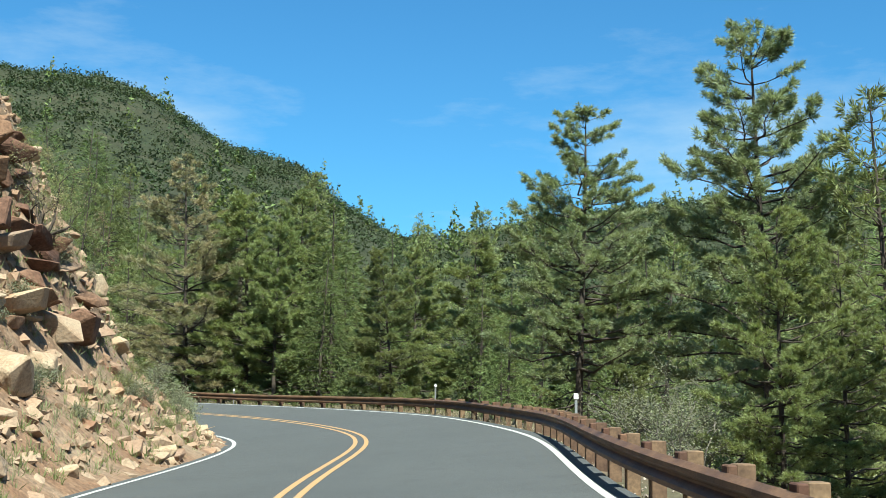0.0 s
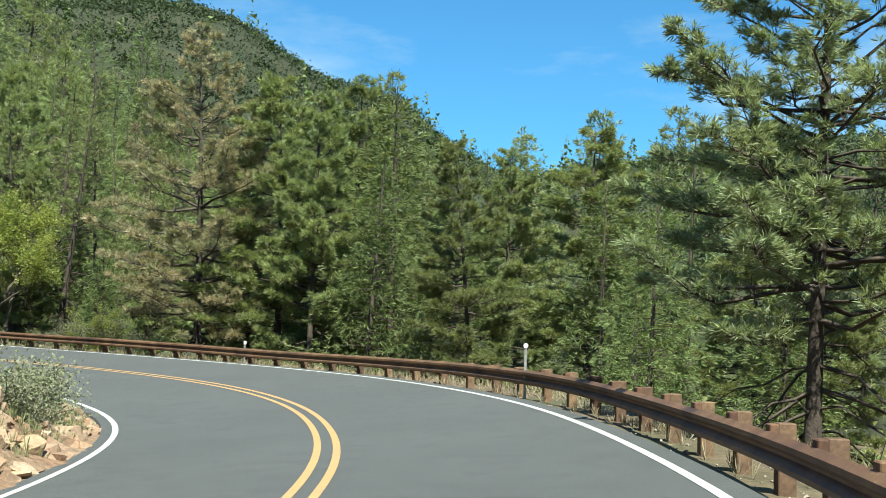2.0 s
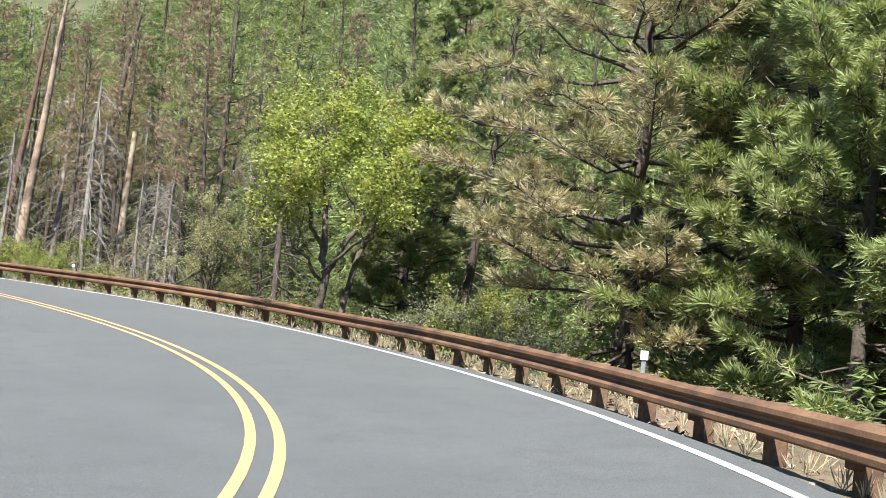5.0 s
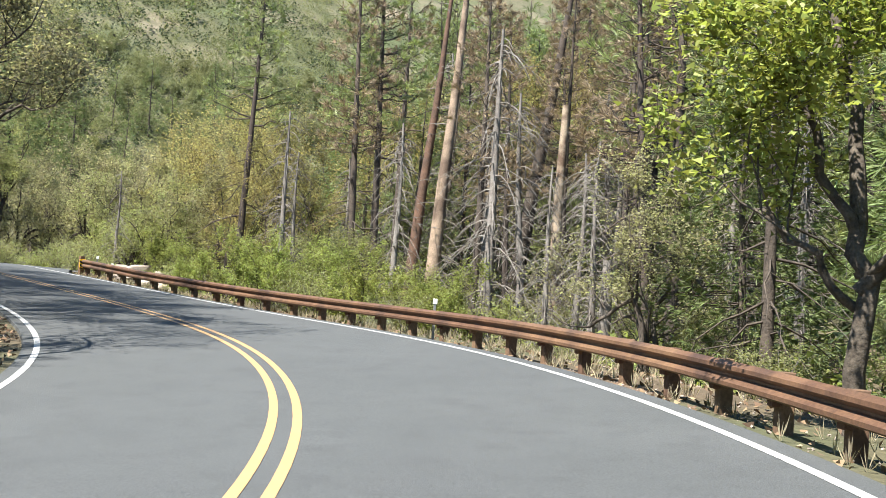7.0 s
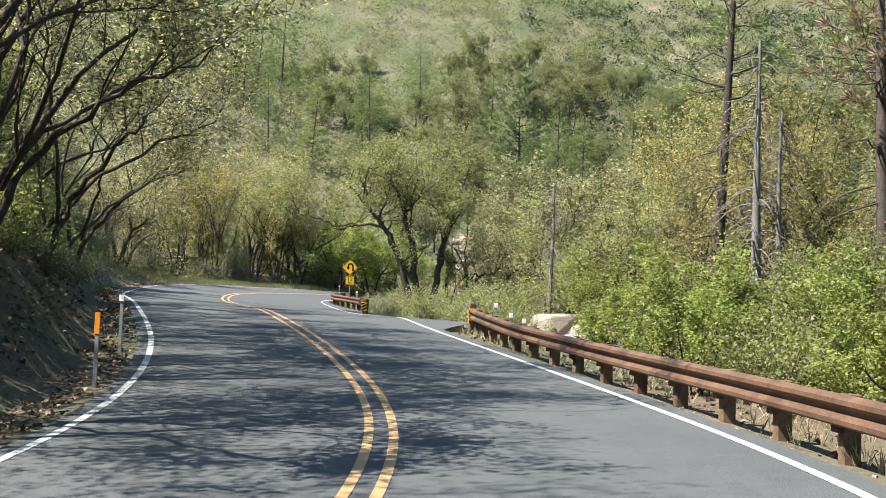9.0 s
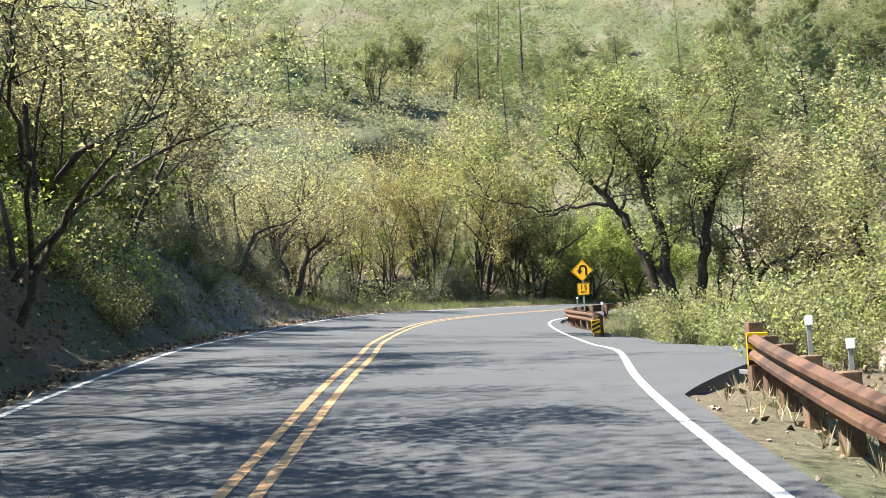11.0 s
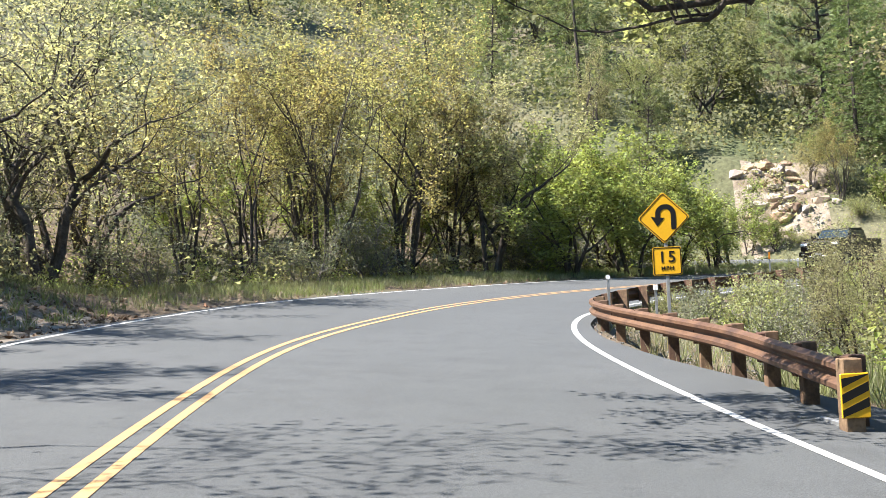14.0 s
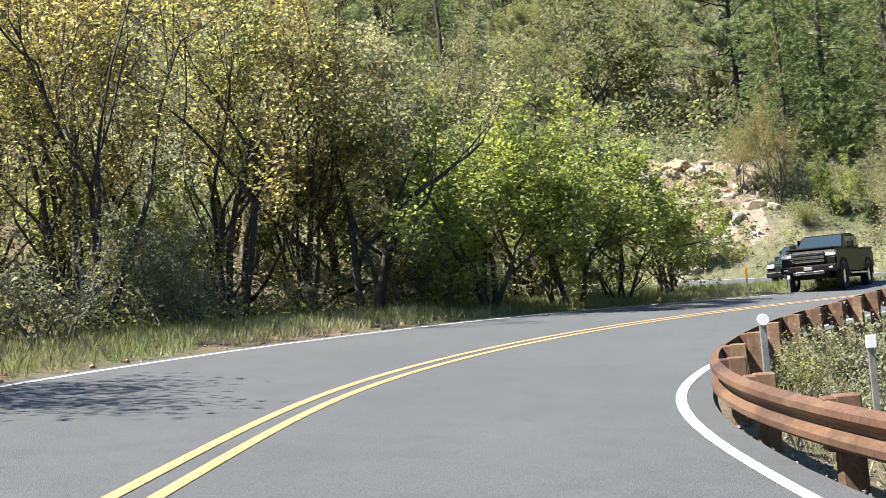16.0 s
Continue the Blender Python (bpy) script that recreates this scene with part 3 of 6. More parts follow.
RAIL_B_TOP = [0.66, 0.68, 0.69, 0.67, 0.6, 0.55, 0.51, 0.49, 0.51, 0.53, 0.58, 0.61, 0.63, 0.72, 0.78, 0.78]


def eased(s, xs, ys):
    return float(np.mean([np.interp(s + q, xs, ys) for q in (-1.2, -0.6, 0, 0.6, 1.2)]))


guard_rail(STATION[2], S_END_A, lambda s: right_edge(s) + eased(s, RAIL_A_S, RAIL_A_OFF), "rust-brown weathered steel guard rail on short posts", 1.7, lambda s: eased(s, RAIL_A_S, RAIL_A_TOP), lambda s: 0.03 - 0.09 * float(smooth_step(48, 62, s)))
guard_rail(S_NOSE_B, STATION[-14], lambda s: right_edge(s) + eased(s, RAIL_B_S, RAIL_B_OFF), "rust-brown weathered steel guard rail round the inner curve", 1.9, lambda s: eased(s, RAIL_B_S, RAIL_B_TOP))


# ---- trees ----
def tree_thing(name, label, category, pieces, m, group=""):
    """An Empty at the foot with its trunk and crown meshes."""
    ob = new(name)
    for part_name, me in pieces:
        made = child(part_name, me, ob)
        if part_name == "twig_work":
            tagged(made, kind="stuff")
    ob.matrix_basis = m
    return tagged(ob, label, category, group)


def make_pine(seed, H, spread, tufts=1100, bare=0.18, mat=None, lean=0.0, blade=0.30, width=0.016, sparse=1.0, count=13, rounded_top=0.0, dead_limbs=2):
    """A long-needled pine: whorls of limbs that sag and turn up at the ends, needle brushes clustered on their outer half."""
    rng = np.random.default_rng(seed)
    zs = np.linspace(0, H, 14)
    bend = np.c_[np.sin(zs / H * 2.3 + rng.uniform(0, 6)) * 0.012 * H + lean * zs, np.cos(zs / H * 1.9 + rng.uniform(0, 6)) * 0.012 * H]
    bend -= bend[0]
    r = H * 0.0105 * (1 - zs / H) ** 0.85 + 0.012
    r[0] *= 1.3
    lines = [np.c_[bend[:, 0], bend[:, 1], zs - 0.4 * (zs == 0), r]]
    C, D = [], []
    z = H * 0.07
    while z < H * 0.985:
        rel = z / H
        cone = (1 - rel) ** 0.75 * (0.55 + 0.45 * min(1, rel / 0.3))
        dome = math.sqrt(max(0.0, 1 - ((rel - 0.45) / 0.56) ** 2)) * (1 - 0.35 * rel)
        prof = cone * (1 - rounded_top) + dome * rounded_top + 0.05
        dead = rel < bare
        for _ in range(rng.integers(3, 6) if not dead else rng.integers(1, 1 + dead_limbs)):
            az = rng.uniform(0, 2 * np.pi)
            L = spread * prof * rng.uniform(0.55, 1.2)
            up = 0.70 * (rel - 0.50) + rng.normal(0, 0.12)
            k = np.linspace(0, 1, 5)
            o = np.array([np.interp(z, zs, bend[:, 0]), np.interp(z, zs, bend[:, 1]), z])
            turn_up = -0.30 if dead else 0.26
            pts = o + np.c_[np.cos(az) * L * k, np.sin(az) * L * k, L * (up * k + turn_up * k**2)]
            pts[1:] += rng.normal(0, 0.04 * L, (4, 3))
            lines.append(np.c_[pts, np.linspace(max(0.016, 0.020 * L), 0.006, 5)])
            if dead:
                for _ in range(3):
                    i = rng.integers(1, 5)
                    lines.append(np.c_[np.linspace(pts[i], pts[i] + rng.normal(0, 0.16 * L, 3) - [0, 0, 0.08 * L], 3), np.linspace(0.010, 0.005, 3)])
                continue
            nt = max(2, int(0.42 * sparse * L * tufts / (H * spread * 1.45)))
            f = np.r_[1.0, 1 - 0.62 * rng.uniform(0, 1, nt) ** 1.3]
            side = np.r_[0.0, rng.choice([-1.0, 1.0], nt) * rng.uniform(0.35, 1.1, nt)]
            fwd, across = np.array([np.cos(az), np.sin(az), 0]), np.array([-np.sin(az), np.cos(az), 0])
            base = np.stack([np.interp(f, k, pts[:, q]) for q in range(3)], 1)
            dirs = fwd * rng.uniform(0.4, 0.9, (nt + 1, 1)) + across * side[:, None] + np.array([0, 0, 1.0]) * rng.uniform(0.15, 0.85, (nt + 1, 1))
            dirs /= np.linalg.norm(dirs, axis=1)[:, None]
            reach = (0.10 + 0.17 * L * (1.25 - f)) * rng.uniform(0.6, 1.4, nt + 1)
            tip = base + dirs * reach[:, None]
            if width < 0.03:
                lines += [np.c_[[base[q], tip[q]], [0.009, 0.005]] for q in range(nt + 1)]
            # a brush of needles at the tip of each shoot and one behind it
            C += [tip, base + dirs * (reach * rng.uniform(0.45, 0.8, nt + 1))[:, None]]
            D += [dirs, dirs]
        z += H * 0.024 * rng.uniform(0.7, 1.3) + 0.05
    C, D = np.concatenate(C), np.concatenate(D)
    tv, tf = tubes(lines[:1], 9)
    bv, bf = tubes(lines[1:], 3)
    trunk = np_mesh("trunk", np.concatenate([tv, bv]), np.concatenate([tf, bf + len(tv)]), [BARK], smooth=True)
    crown = np_mesh("crown", *blades(C, D, count, blade, width, 0.55, rng), [mat or NEEDLE])
    return [("trunk", trunk), ("crown", crown)]


def make_fir(seed, H, spread, sprays=1500, mat=None, blade=0.34):
    """A denser conifer with flat drooping sprays down to the ground."""
    rng = np.random.default_rng(seed)
    zs = np.linspace(0, H, 10)
    lines = [np.c_[zs * 0, zs * 0, zs - 0.4 * (zs == 0), H * 0.012 * (1 - zs / H) ** 0.9 + 0.012]]
    n = sprays
    rel = 1 - np.sqrt(rng.uniform(0.0, 0.93, n))
    rad = spread * (1 - rel) ** 0.85 * rng.uniform(0.35, 1.05, n)
    lobes = 1 + 0.22 * np.sin(rel * 40 + 3 * rng.uniform(0, 1))
    az = rng.uniform(0, 2 * np.pi, n)
    rad = rad * lobes * (1 + 0.2 * np.sin(3 * az + rel * 20))
    C = np.c_[np.cos(az) * rad, np.sin(az) * rad, rel * H + 0.12 * rad * (rel - 0.6)]
    D = np.c_[np.cos(az), np.sin(az), 0.9 * (rel - 0.45)]
    for j in range(0, n, 12):
        tip = C[j]
        lines.append(np.c_[np.linspace([0, 0, tip[2] + 0.05 * rad[j]], tip, 4), np.linspace(0.02, 0.005, 4)])
    tv, tf = tubes(lines[:1], 8)
    bv, bf = tubes(lines[1:], 3)
    trunk = np_mesh("trunk", np.concatenate([tv, bv]), np.concatenate([tf, bf + len(tv)]), [BARK], smooth=True)
    crown = np_mesh("crown", *blades(C, D, 11, blade, 0.026, 0.45, rng, 0.05), [mat or FIR])
    return [("trunk", trunk), ("crown", crown)]


def make_leafy(seed, H, spread, stems=1, leaf_mat=None, leaf=0.085, per_twig=10, depth=4, lean=(0, 0), bark=None, first=0.30, wander=0.3, rise=0.30, girth=1.0, fluff=1.0, kids=(2, 4), limbs=(), floor=0.25, leafy_from=1):
    """A broad-leaved tree with crooked limbs and clusters of leaves at the twigs."""
    rng = np.random.default_rng(seed)
    lines, tips = [], []

    def grow(p, d, length, radius, level):
        n = 4
        pts = [np.array(p)]
        d = np.array(d, float)
        for _ in range(n):
            d = d + rng.normal(0, wander * 0.5, 3) + np.array([0, 0, 0.04])
            if floor > 1 and level and pts[-1][2] < floor + 1.2:
                d[2] = abs(d[2]) + 0.25
            d /= np.linalg.norm(d)
            pts.append(pts[-1] + d * length / n)
        pts = np.array(pts)
        end = radius * 0.66
        lines.append(np.c_[pts, np.linspace(radius, end, n + 1)])
        if level >= depth:
            tips.append(pts[1:])
            return
        if level >= depth - leafy_from:
            tips.append(pts[2:])
        for q in range(rng.integers(*kids) if level else rng.integers(2, 4)):
            i = n if q == 0 else rng.integers(1, n + 1)
            turn = rng.normal(0, 1, 3)
            turn -= turn @ d * d
            turn /= np.linalg.norm(turn)
            nd = d * (0.85 if q == 0 else 0.5) + turn * rng.uniform(0.45, 0.95) + np.array([0, 0, rise * rng.uniform(0.2, 1.0)])
            nd /= np.linalg.norm(nd)
            grow(pts[i], nd, length * rng.uniform(0.60, 0.84), max(0.008, end * rng.uniform(0.55, 0.85)), level + 1)

    for limb in limbs:
        # a given crooked limb, from which branches spring along its outer half
        P = np.array(limb, float)
        f = np.linspace(0, len(P) - 1, 4 * len(P) - 3)
        P = np.stack([np.interp(f, np.arange(len(P)), P[:, c]) for c in range(4)], 1)
        P[1:, :3] += rng.normal(0, 0.05, (len(P) - 1, 3))
        lines.append(P)
        for i in range(len(P) * 3 // 5, len(P)):
            if i == len(P) - 1 or rng.random() < 0.85:
                ahead = P[i, :3] - P[i - 1, :3]
                ahead /= np.linalg.norm(ahead)
                turn = rng.normal(0, 1, 3) * [1, 1, 0.7]
                nd = ahead * 0.5 + turn * 0.55 + np.array([0, 0, 0.65])
                grow(P[i, :3], nd / np.linalg.norm(nd), H * 0.17 * rng.uniform(0.8, 1.3), max(0.02, P[i, 3] * 0.5), 2)
    for q in range(stems):
        a = rng.uniform(0, 1.2) + q * 6.283 / stems
        s = 0.26 * (stems > 1)
        d = np.array([lean[0] + s * np.cos(a), lean[1] + s * np.sin(a), 1.0])
        grow([0.7 * s * np.cos(a), 0.7 * s * np.sin(a), -0.35], d / np.linalg.norm(d), H * first * rng.uniform(0.85, 1.2), girth * H * 0.016, 0)
    T = np.concatenate(tips)
    C = np.repeat(T, per_twig, 0) + rng.normal(0, fluff * (0.10 + 0.012 * H), (len(T) * per_twig, 3)) * [1, 1, 0.75]
    C = C[C[:, 2] > floor]
    sz = 1.0 if limbs else H / max(1.0, np.percentile(C[:, 2], 99))
    sx = np.clip(spread / max(0.8, np.percentile(np.hypot(C[:, 0], C[:, 1]), 92)), 0.5, 1.6)
    sx = 1.0 if limbs else sx
    limit = 0.03 if any(q[0][3] > 0.03 for q in lines) else 0.0
    thick = [q for q in lines if q[0][3] > limit]
    thin = [q for q in lines if q[0][3] <= limit]
    S = np.array([sx, sx, sz])
    tv, tf = tubes(thick, 6)
    if thin:
        bv, bf = tubes(thin, 3)
        tv, tf = np.concatenate([tv, bv]), np.concatenate([tf, bf + len(tv)])
    trunk = np_mesh("trunk", tv * S, tf, [bark or OAK_BARK], smooth=True)
    crown = np_mesh("crown", *leaves(C * S, leaf, rng), [leaf_mat or LEAF])
    return [("trunk", trunk), ("crown", crown)]


def make_snag(seed, H, mat=None, branches=60, top_break=0.0, radius=0.13, droop=0.5, lean=0.0, reach=1.5):
    rng = np.random.default_rng(seed)
    zs = np.linspace(0, H, 12)
    r = radius * (1 - zs / H * (0.8 if not top_break else 0.45)) + 0.004
    x = lean * zs + 0.05 * np.sin(zs * 0.8)
    lines = [np.c_[x, 0 * zs, zs - 0.4 * (zs == 0), r]]
    for _ in range(branches):
        z = H * rng.uniform(0.12, 0.97)
        az, L = rng.uniform(0, 6.28), reach * rng.uniform(0.25, 1.0) * (1.1 - 0.6 * z / H)
        k = np.linspace(0, 1, 5)
        pts = np.c_[np.cos(az) * L * k, np.sin(az) * L * k, L * (0.15 * k - droop * k**2)] + [np.interp(z, zs, x), 0, z]
        lines.append(np.c_[pts, np.linspace(0.021, 0.006, 5)])
        if L > 0.6:
            for _ in range(3):
                i = rng.integers(1, 4)
                e = pts[i] + rng.normal(0, 0.28, 3) * [1, 1, 0.5] + [0, 0, -0.3 * droop]
                lines.append(np.c_[np.linspace(pts[i], e, 3), np.linspace(0.010, 0.005, 3)])
    tv, tf = tubes(lines[:1], 9)
    bv, bf = tubes(lines[1:], 3)
    return [("trunk", np_mesh("trunk", tv, tf, [mat or GREY_WOOD], smooth=True)), ("twig_work", np_mesh("twig_work", bv, bf, [GREY_WOOD], smooth=True))]


def make_bush(seed, H, spread, leaf_mat, n=900, leaf=0.06):
    rng = np.random.default_rng(seed)
    lines, C = [], []
    for _ in range(16):
        a, q = rng.uniform(0, 6.28), rng.uniform(0.3, 1.0)
        tip = np.array([np.cos(a) * spread * q, np.sin(a) * spread * q, H * rng.uniform(0.55, 1.0) * (1.1 - 0.35 * q)])
        k = np.linspace(0, 1, 4)
        pts = np.c_[tip[0] * k**1.2, tip[1] * k**1.2, tip[2] * k**0.8 - 0.15 * (k == 0)] + rng.normal(0, 0.03, (4, 3))
        lines.append(np.c_[pts, np.linspace(0.018, 0.005, 4)])
        m = n // 16
        f = rng.uniform(0.35, 1.05, m)
        C.append(np.stack([np.interp(f, k, pts[:, c]) for c in range(3)], 1) + rng.normal(0, 0.13 * spread + 0.04, (m, 3)) * [1, 1, 0.8])
    C = np.concatenate(C)
    C = C[C[:, 2] > 0.03]
    tv, tf = tubes(lines, 3)
    return [("stem_work", np_mesh("stem_work", tv, tf, [GREY_WOOD], smooth=True)), ("foliage", np_mesh("foliage", *leaves(C, leaf, rng, 0.8), [leaf_mat]))]


def ground_at(x, y):
    return float(ground_height([x], [y])[0])


# ---- planting ----
KINDS = {
    "pine": ("ponderosa_pine", "tall green ponderosa pine with long-needled tufts", "pine tree", 13.0, lambda k: make_pine(10 + k, 13.0, 3.5, 2700, bare=0.04, blade=0.27, width=0.017, count=18)),
    "open_pine": ("ponderosa_pine", "tall ponderosa pine with layered open crown", "pine tree", 15.0, lambda k: make_pine(20 + k, 15.0, 4.1, 3300, mat=NEEDLE_PALE, bare=0.22, blade=0.22, width=0.017, count=20, rounded_top=0.45, dead_limbs=4)),
    "tan_pine": ("ponderosa_pine", "ponderosa pine with yellowing tan needles and dead lower limbs", "pine tree", 13.0, lambda k: make_pine(30 + k, 13.0, 4.2, 2500, mat=NEEDLE_TAN, bare=0.14, blade=0.22, width=0.011, count=22, dead_limbs=4)),
    "near_pine": ("ponderosa_pine", "ponderosa pine with fine green needle tufts close by", "pine tree", 12.0, lambda k: make_pine(26 + k, 12.0, 3.4, 2100, bare=0.10, blade=0.22, width=0.015, count=20, rounded_top=0.4)),
    "dead_pine": ("ponderosa_pine", "dead pine still holding rusty brown needles", "pine tree", 15.0, lambda k: make_pine(40 + k, 15.0, 2.2, 420, mat=NEEDLE_RUST, bare=0.42, blade=0.28, width=0.022, count=9)),
    "thin_pine": ("ponderosa_pine", "slim ponderosa pine with a bare lower trunk", "pine tree", 16.0, lambda k: make_pine(45 + k, 16.0, 2.8, 520, bare=0.45, blade=0.30, width=0.024, count=10)),
    "far_pine": ("ponderosa_pine", "green pine standing back in the wood", "pine tree", 12.0, lambda k: make_pine(48 + k, 12.0, 3.2, 560, bare=0.04, blade=0.34, width=0.036, count=7)),
    "fir": ("fir_tree", "dense dark green fir with drooping sprays", "fir tree", 10.0, lambda k: make_fir(50 + k, 10.0, 2.7, 1500, blade=0.27)),
    "far_fir": ("fir_tree", "dark green fir standing back in the wood", "fir tree", 10.0, lambda k: make_fir(55 + k, 10.0, 2.5, 380, blade=0.6)),
    "maple": ("maple_tree", "spring-green leafy tree with forked dark trunk", "leafy tree", 7.0, lambda k: make_leafy(60 + k, 7.0, 3.6, 3, LEAF, 0.062, 20)),
    "oak": ("oak_tree", "crooked oak with sparse young olive leaves", "oak tree", 7.5, lambda k: make_leafy(70 + k, 7.5, 3.6, 3, LEAF_OLIVE, 0.055, 17, wander=0.45, fluff=0.8)),
    "grove_oak": ("oak_tree", "slim many-stemmed oak with yellowish young leaves", "oak tree", 11.0, lambda k: make_leafy(130 + k, 11.0, 3.6, 5, LEAF_GOLD, 0.062, 9, depth=4, wander=0.20, first=0.40, rise=0.45, girth=0.75)),
    "bare_oak": ("oak_tree", "grey-twigged oak just coming into leaf", "oak tree", 7.5, lambda k: make_leafy(75 + k, 7.5, 3.6, 3, LEAF_OLIVE, 0.055, 8, wander=0.42)),
    "green": ("leafy_tree", "dense fresh-green leafy tree", "leafy tree", 5.0, lambda k: make_leafy(80 + k, 5.0, 2.6, 4, LEAF_DEEP, 0.062, 13, first=0.36)),
    "far_oak": ("oak_tree", "pale green oak on the canyon slope", "oak tree", 7.0, lambda k: make_leafy(85 + k, 7.0, 3.6, 3, CHAP_LIGHT, 0.11, 10, fluff=1.2)),
    "snag": ("dead_tree", "bare grey dead tree with drooping twigs", "dead tree", 8.0, lambda k: make_snag(90 + k, 8.0, branches=95, reach=2.0, droop=0.9, radius=0.15)),
    "shrub": ("green_shrub", "bright green roadside shrub", "shrub", 1.7, lambda k: make_bush(100 + k, 1.7, 1.2, LEAF, 2600, 0.036)),
    "grey_shrub": ("grey_shrub", "grey-green twiggy shrub just leafing out behind the rail", "shrub", 2.2, lambda k: make_leafy(115 + k, 2.2, 1.3, 6, SAGE, 0.028, 12, depth=3, first=0.42, wander=0.4, bark=GREY_WOOD, girth=0.8)),
    "sage": ("sage_bush", "grey-green leafy sage bush", "shrub", 1.1, lambda k: make_bush(110 + k, 1.1, 0.9, SAGE, 2200, 0.028)),
}
VARIANTS = 3  # grown afresh this often, then copied
STOCK = {}
planted = []
tree_rng = random.Random(5)


def plant(kind, x, y, height, sink=0.15, variant=None, turn=None, tilt=(0, 0), wide=1.0):
    """One tree or bush, grown once for each variant and copied after that."""
    name, label, category, base_height, grow = KINDS[kind]
    k = tree_rng.randrange(VARIANTS) if variant is None else variant
    sc = height / base_height
    m = pose(x, y, ground_at(x, y) - sink, tilt[0], tilt[1], tree_rng.uniform(0, 360) if turn is None else turn)
    if (kind, k) not in STOCK:
        ob = STOCK[kind, k] = tree_thing(name, label, category, grow(k), m)
    else:
        ob = copy_thing(STOCK[kind, k], m)
    ob.matrix_basis = m @ Matrix.Diagonal((sc * wide, sc * wide, sc, 1))
    planted.append((x, y))
    return ob


def scatter(kind_weights, n, place, seed, gap=2.5, clear=2.5, taller=1.0):
    """Trees strewn over a stretch, keeping clear of the road and of one another. place gives x, y from a random source."""
    rng = random.Random(seed)
    kinds, weights = zip(*kind_weights)
    made = tries = 0
    while made < n and tries < n * 30:
        tries += 1
        x, y = place(rng)
        if any((x - a) ** 2 + (y - b) ** 2 < gap * gap for a, b in planted):
            continue
        idx, d = road_frame([x], [y])
        if -ROAD[idx[0], 5] - clear < d[0] < ROAD[idx[0], 4] + clear or np.hypot(SPUR[:, 0] - x, SPUR[:, 1] - y).min() < 6.5:
            continue
        kind = rng.choices(kinds, weights)[0]
        plant(kind, x, y, taller * rng.uniform(*HEIGHTS[kind]), tilt=(rng.uniform(-4, 4), rng.uniform(-4, 4)))
        made += 1


def beside(s0, s1, o0, o1):
    return lambda rng: at_station(rng.uniform(s0, s1), rng.uniform(o0, o1))[0][:2]


def box(x0, x1, y0, y1):
    return lambda rng: (rng.uniform(x0, x1), rng.uniform(y0, y1))


HEIGHTS = {"pine": (8, 13), "open_pine": (12, 16), "tan_pine": (9, 13), "dead_pine": (13, 18), "thin_pine": (13, 19), "far_pine": (8, 14), "fir": (6, 11), "far_fir": (7, 13), "maple": (4.5, 7), "oak": (6, 9), "bare_oak": (6, 9), "grove_oak": (8, 12),
           "green": (3.5, 6), "far_oak": (3.5, 7), "snag": (6, 12), "shrub": (1.0, 2.4), "sage": (0.6, 1.3), "grey_shrub": (1.4, 2.4)}
# trees that stand out on the first bend: kind, x, y, height
for row in [("near_pine", 8.05, 25.2, 6.6), ("near_pine", 13.2, 19.4, 15.5), ("near_pine", 10.2, 28.5, 7.5), ("grey_shrub", 5.6, 29.6, 2.3), ("grey_shrub", 6.4, 25.8, 1.9), ("grey_shrub", 6.5, 34.2, 2.2), ("grey_shrub", 7.1, 31.2, 1.8),
            ("fir", 1.5, 57.0, 6.5)]:
    plant(*row)
# and those known by the height of their tops: kind, x, y, top, breadth
for kind, x, y, top, wide in [("pine", -0.3, 66.8, 8.3, 1.35), ("fir", -9.3, 72.4, 11.4, 1.25), ("tan_pine", -18.9, 73.9, 14.4, 1.1), ("pine", -15.0, 73.9, 12.1, 1.2), ("pine", -36.0, 87.4, 16.2, 0.9), ("thin_pine", -7.3, 111.0, 16.6, 0.8), ("open_pine", 4.45, 41.2, 9.7, 1.15), ("open_pine", 10.7, 39.5, 12.0, 1.05),
                              ("pine", -12.9, 78.9, 13.1, 1.1), ("pine", -4.4, 74.0, 8.6, 1.1), ("pine", 5.5, 62.0, 5.5, 1.2)]:
    plant(kind, x, y, top - ground_at(x, y), wide=wide)
# trunks beyond the long rail
for row in [("thin_pine", -78.2, 82.0, 19.0), ("dead_pine", -65.2, 83.0, 17.0), ("thin_pine", -66.2, 84.4, 18.0), ("snag", -53.3, 83.0, 11.0), ("snag", -46.2, 82.3, 6.5), ("snag", -47.4, 81.6, 5.5), ("snag", -66.2, 80.3, 8.5), ("snag", -67.1, 81.1, 7.0),
            ("dead_pine", -70.0, 87.0, 18.0), ("snag", -58.5, 82.0, 8.0), ("snag", -49.5, 84.0, 7.0), ("thin_pine", -53.5, 88.6, 16.0), ("snag", -83.0, 76.9, 5.8)]:
    plant(*row)
# bushes in the light below the maple
for row in [("green", -25.4, 77.2, 3.0), ("grey_shrub", -24.2, 76.2, 2.4), ("green", -23.0, 77.9, 2.6), ("grey_shrub", -26.8, 77.0, 2.2), ("grey_shrub", -22.6, 76.0, 2.0), ("sage", -28.0, 76.2, 1.3)]:
    plant(*row)
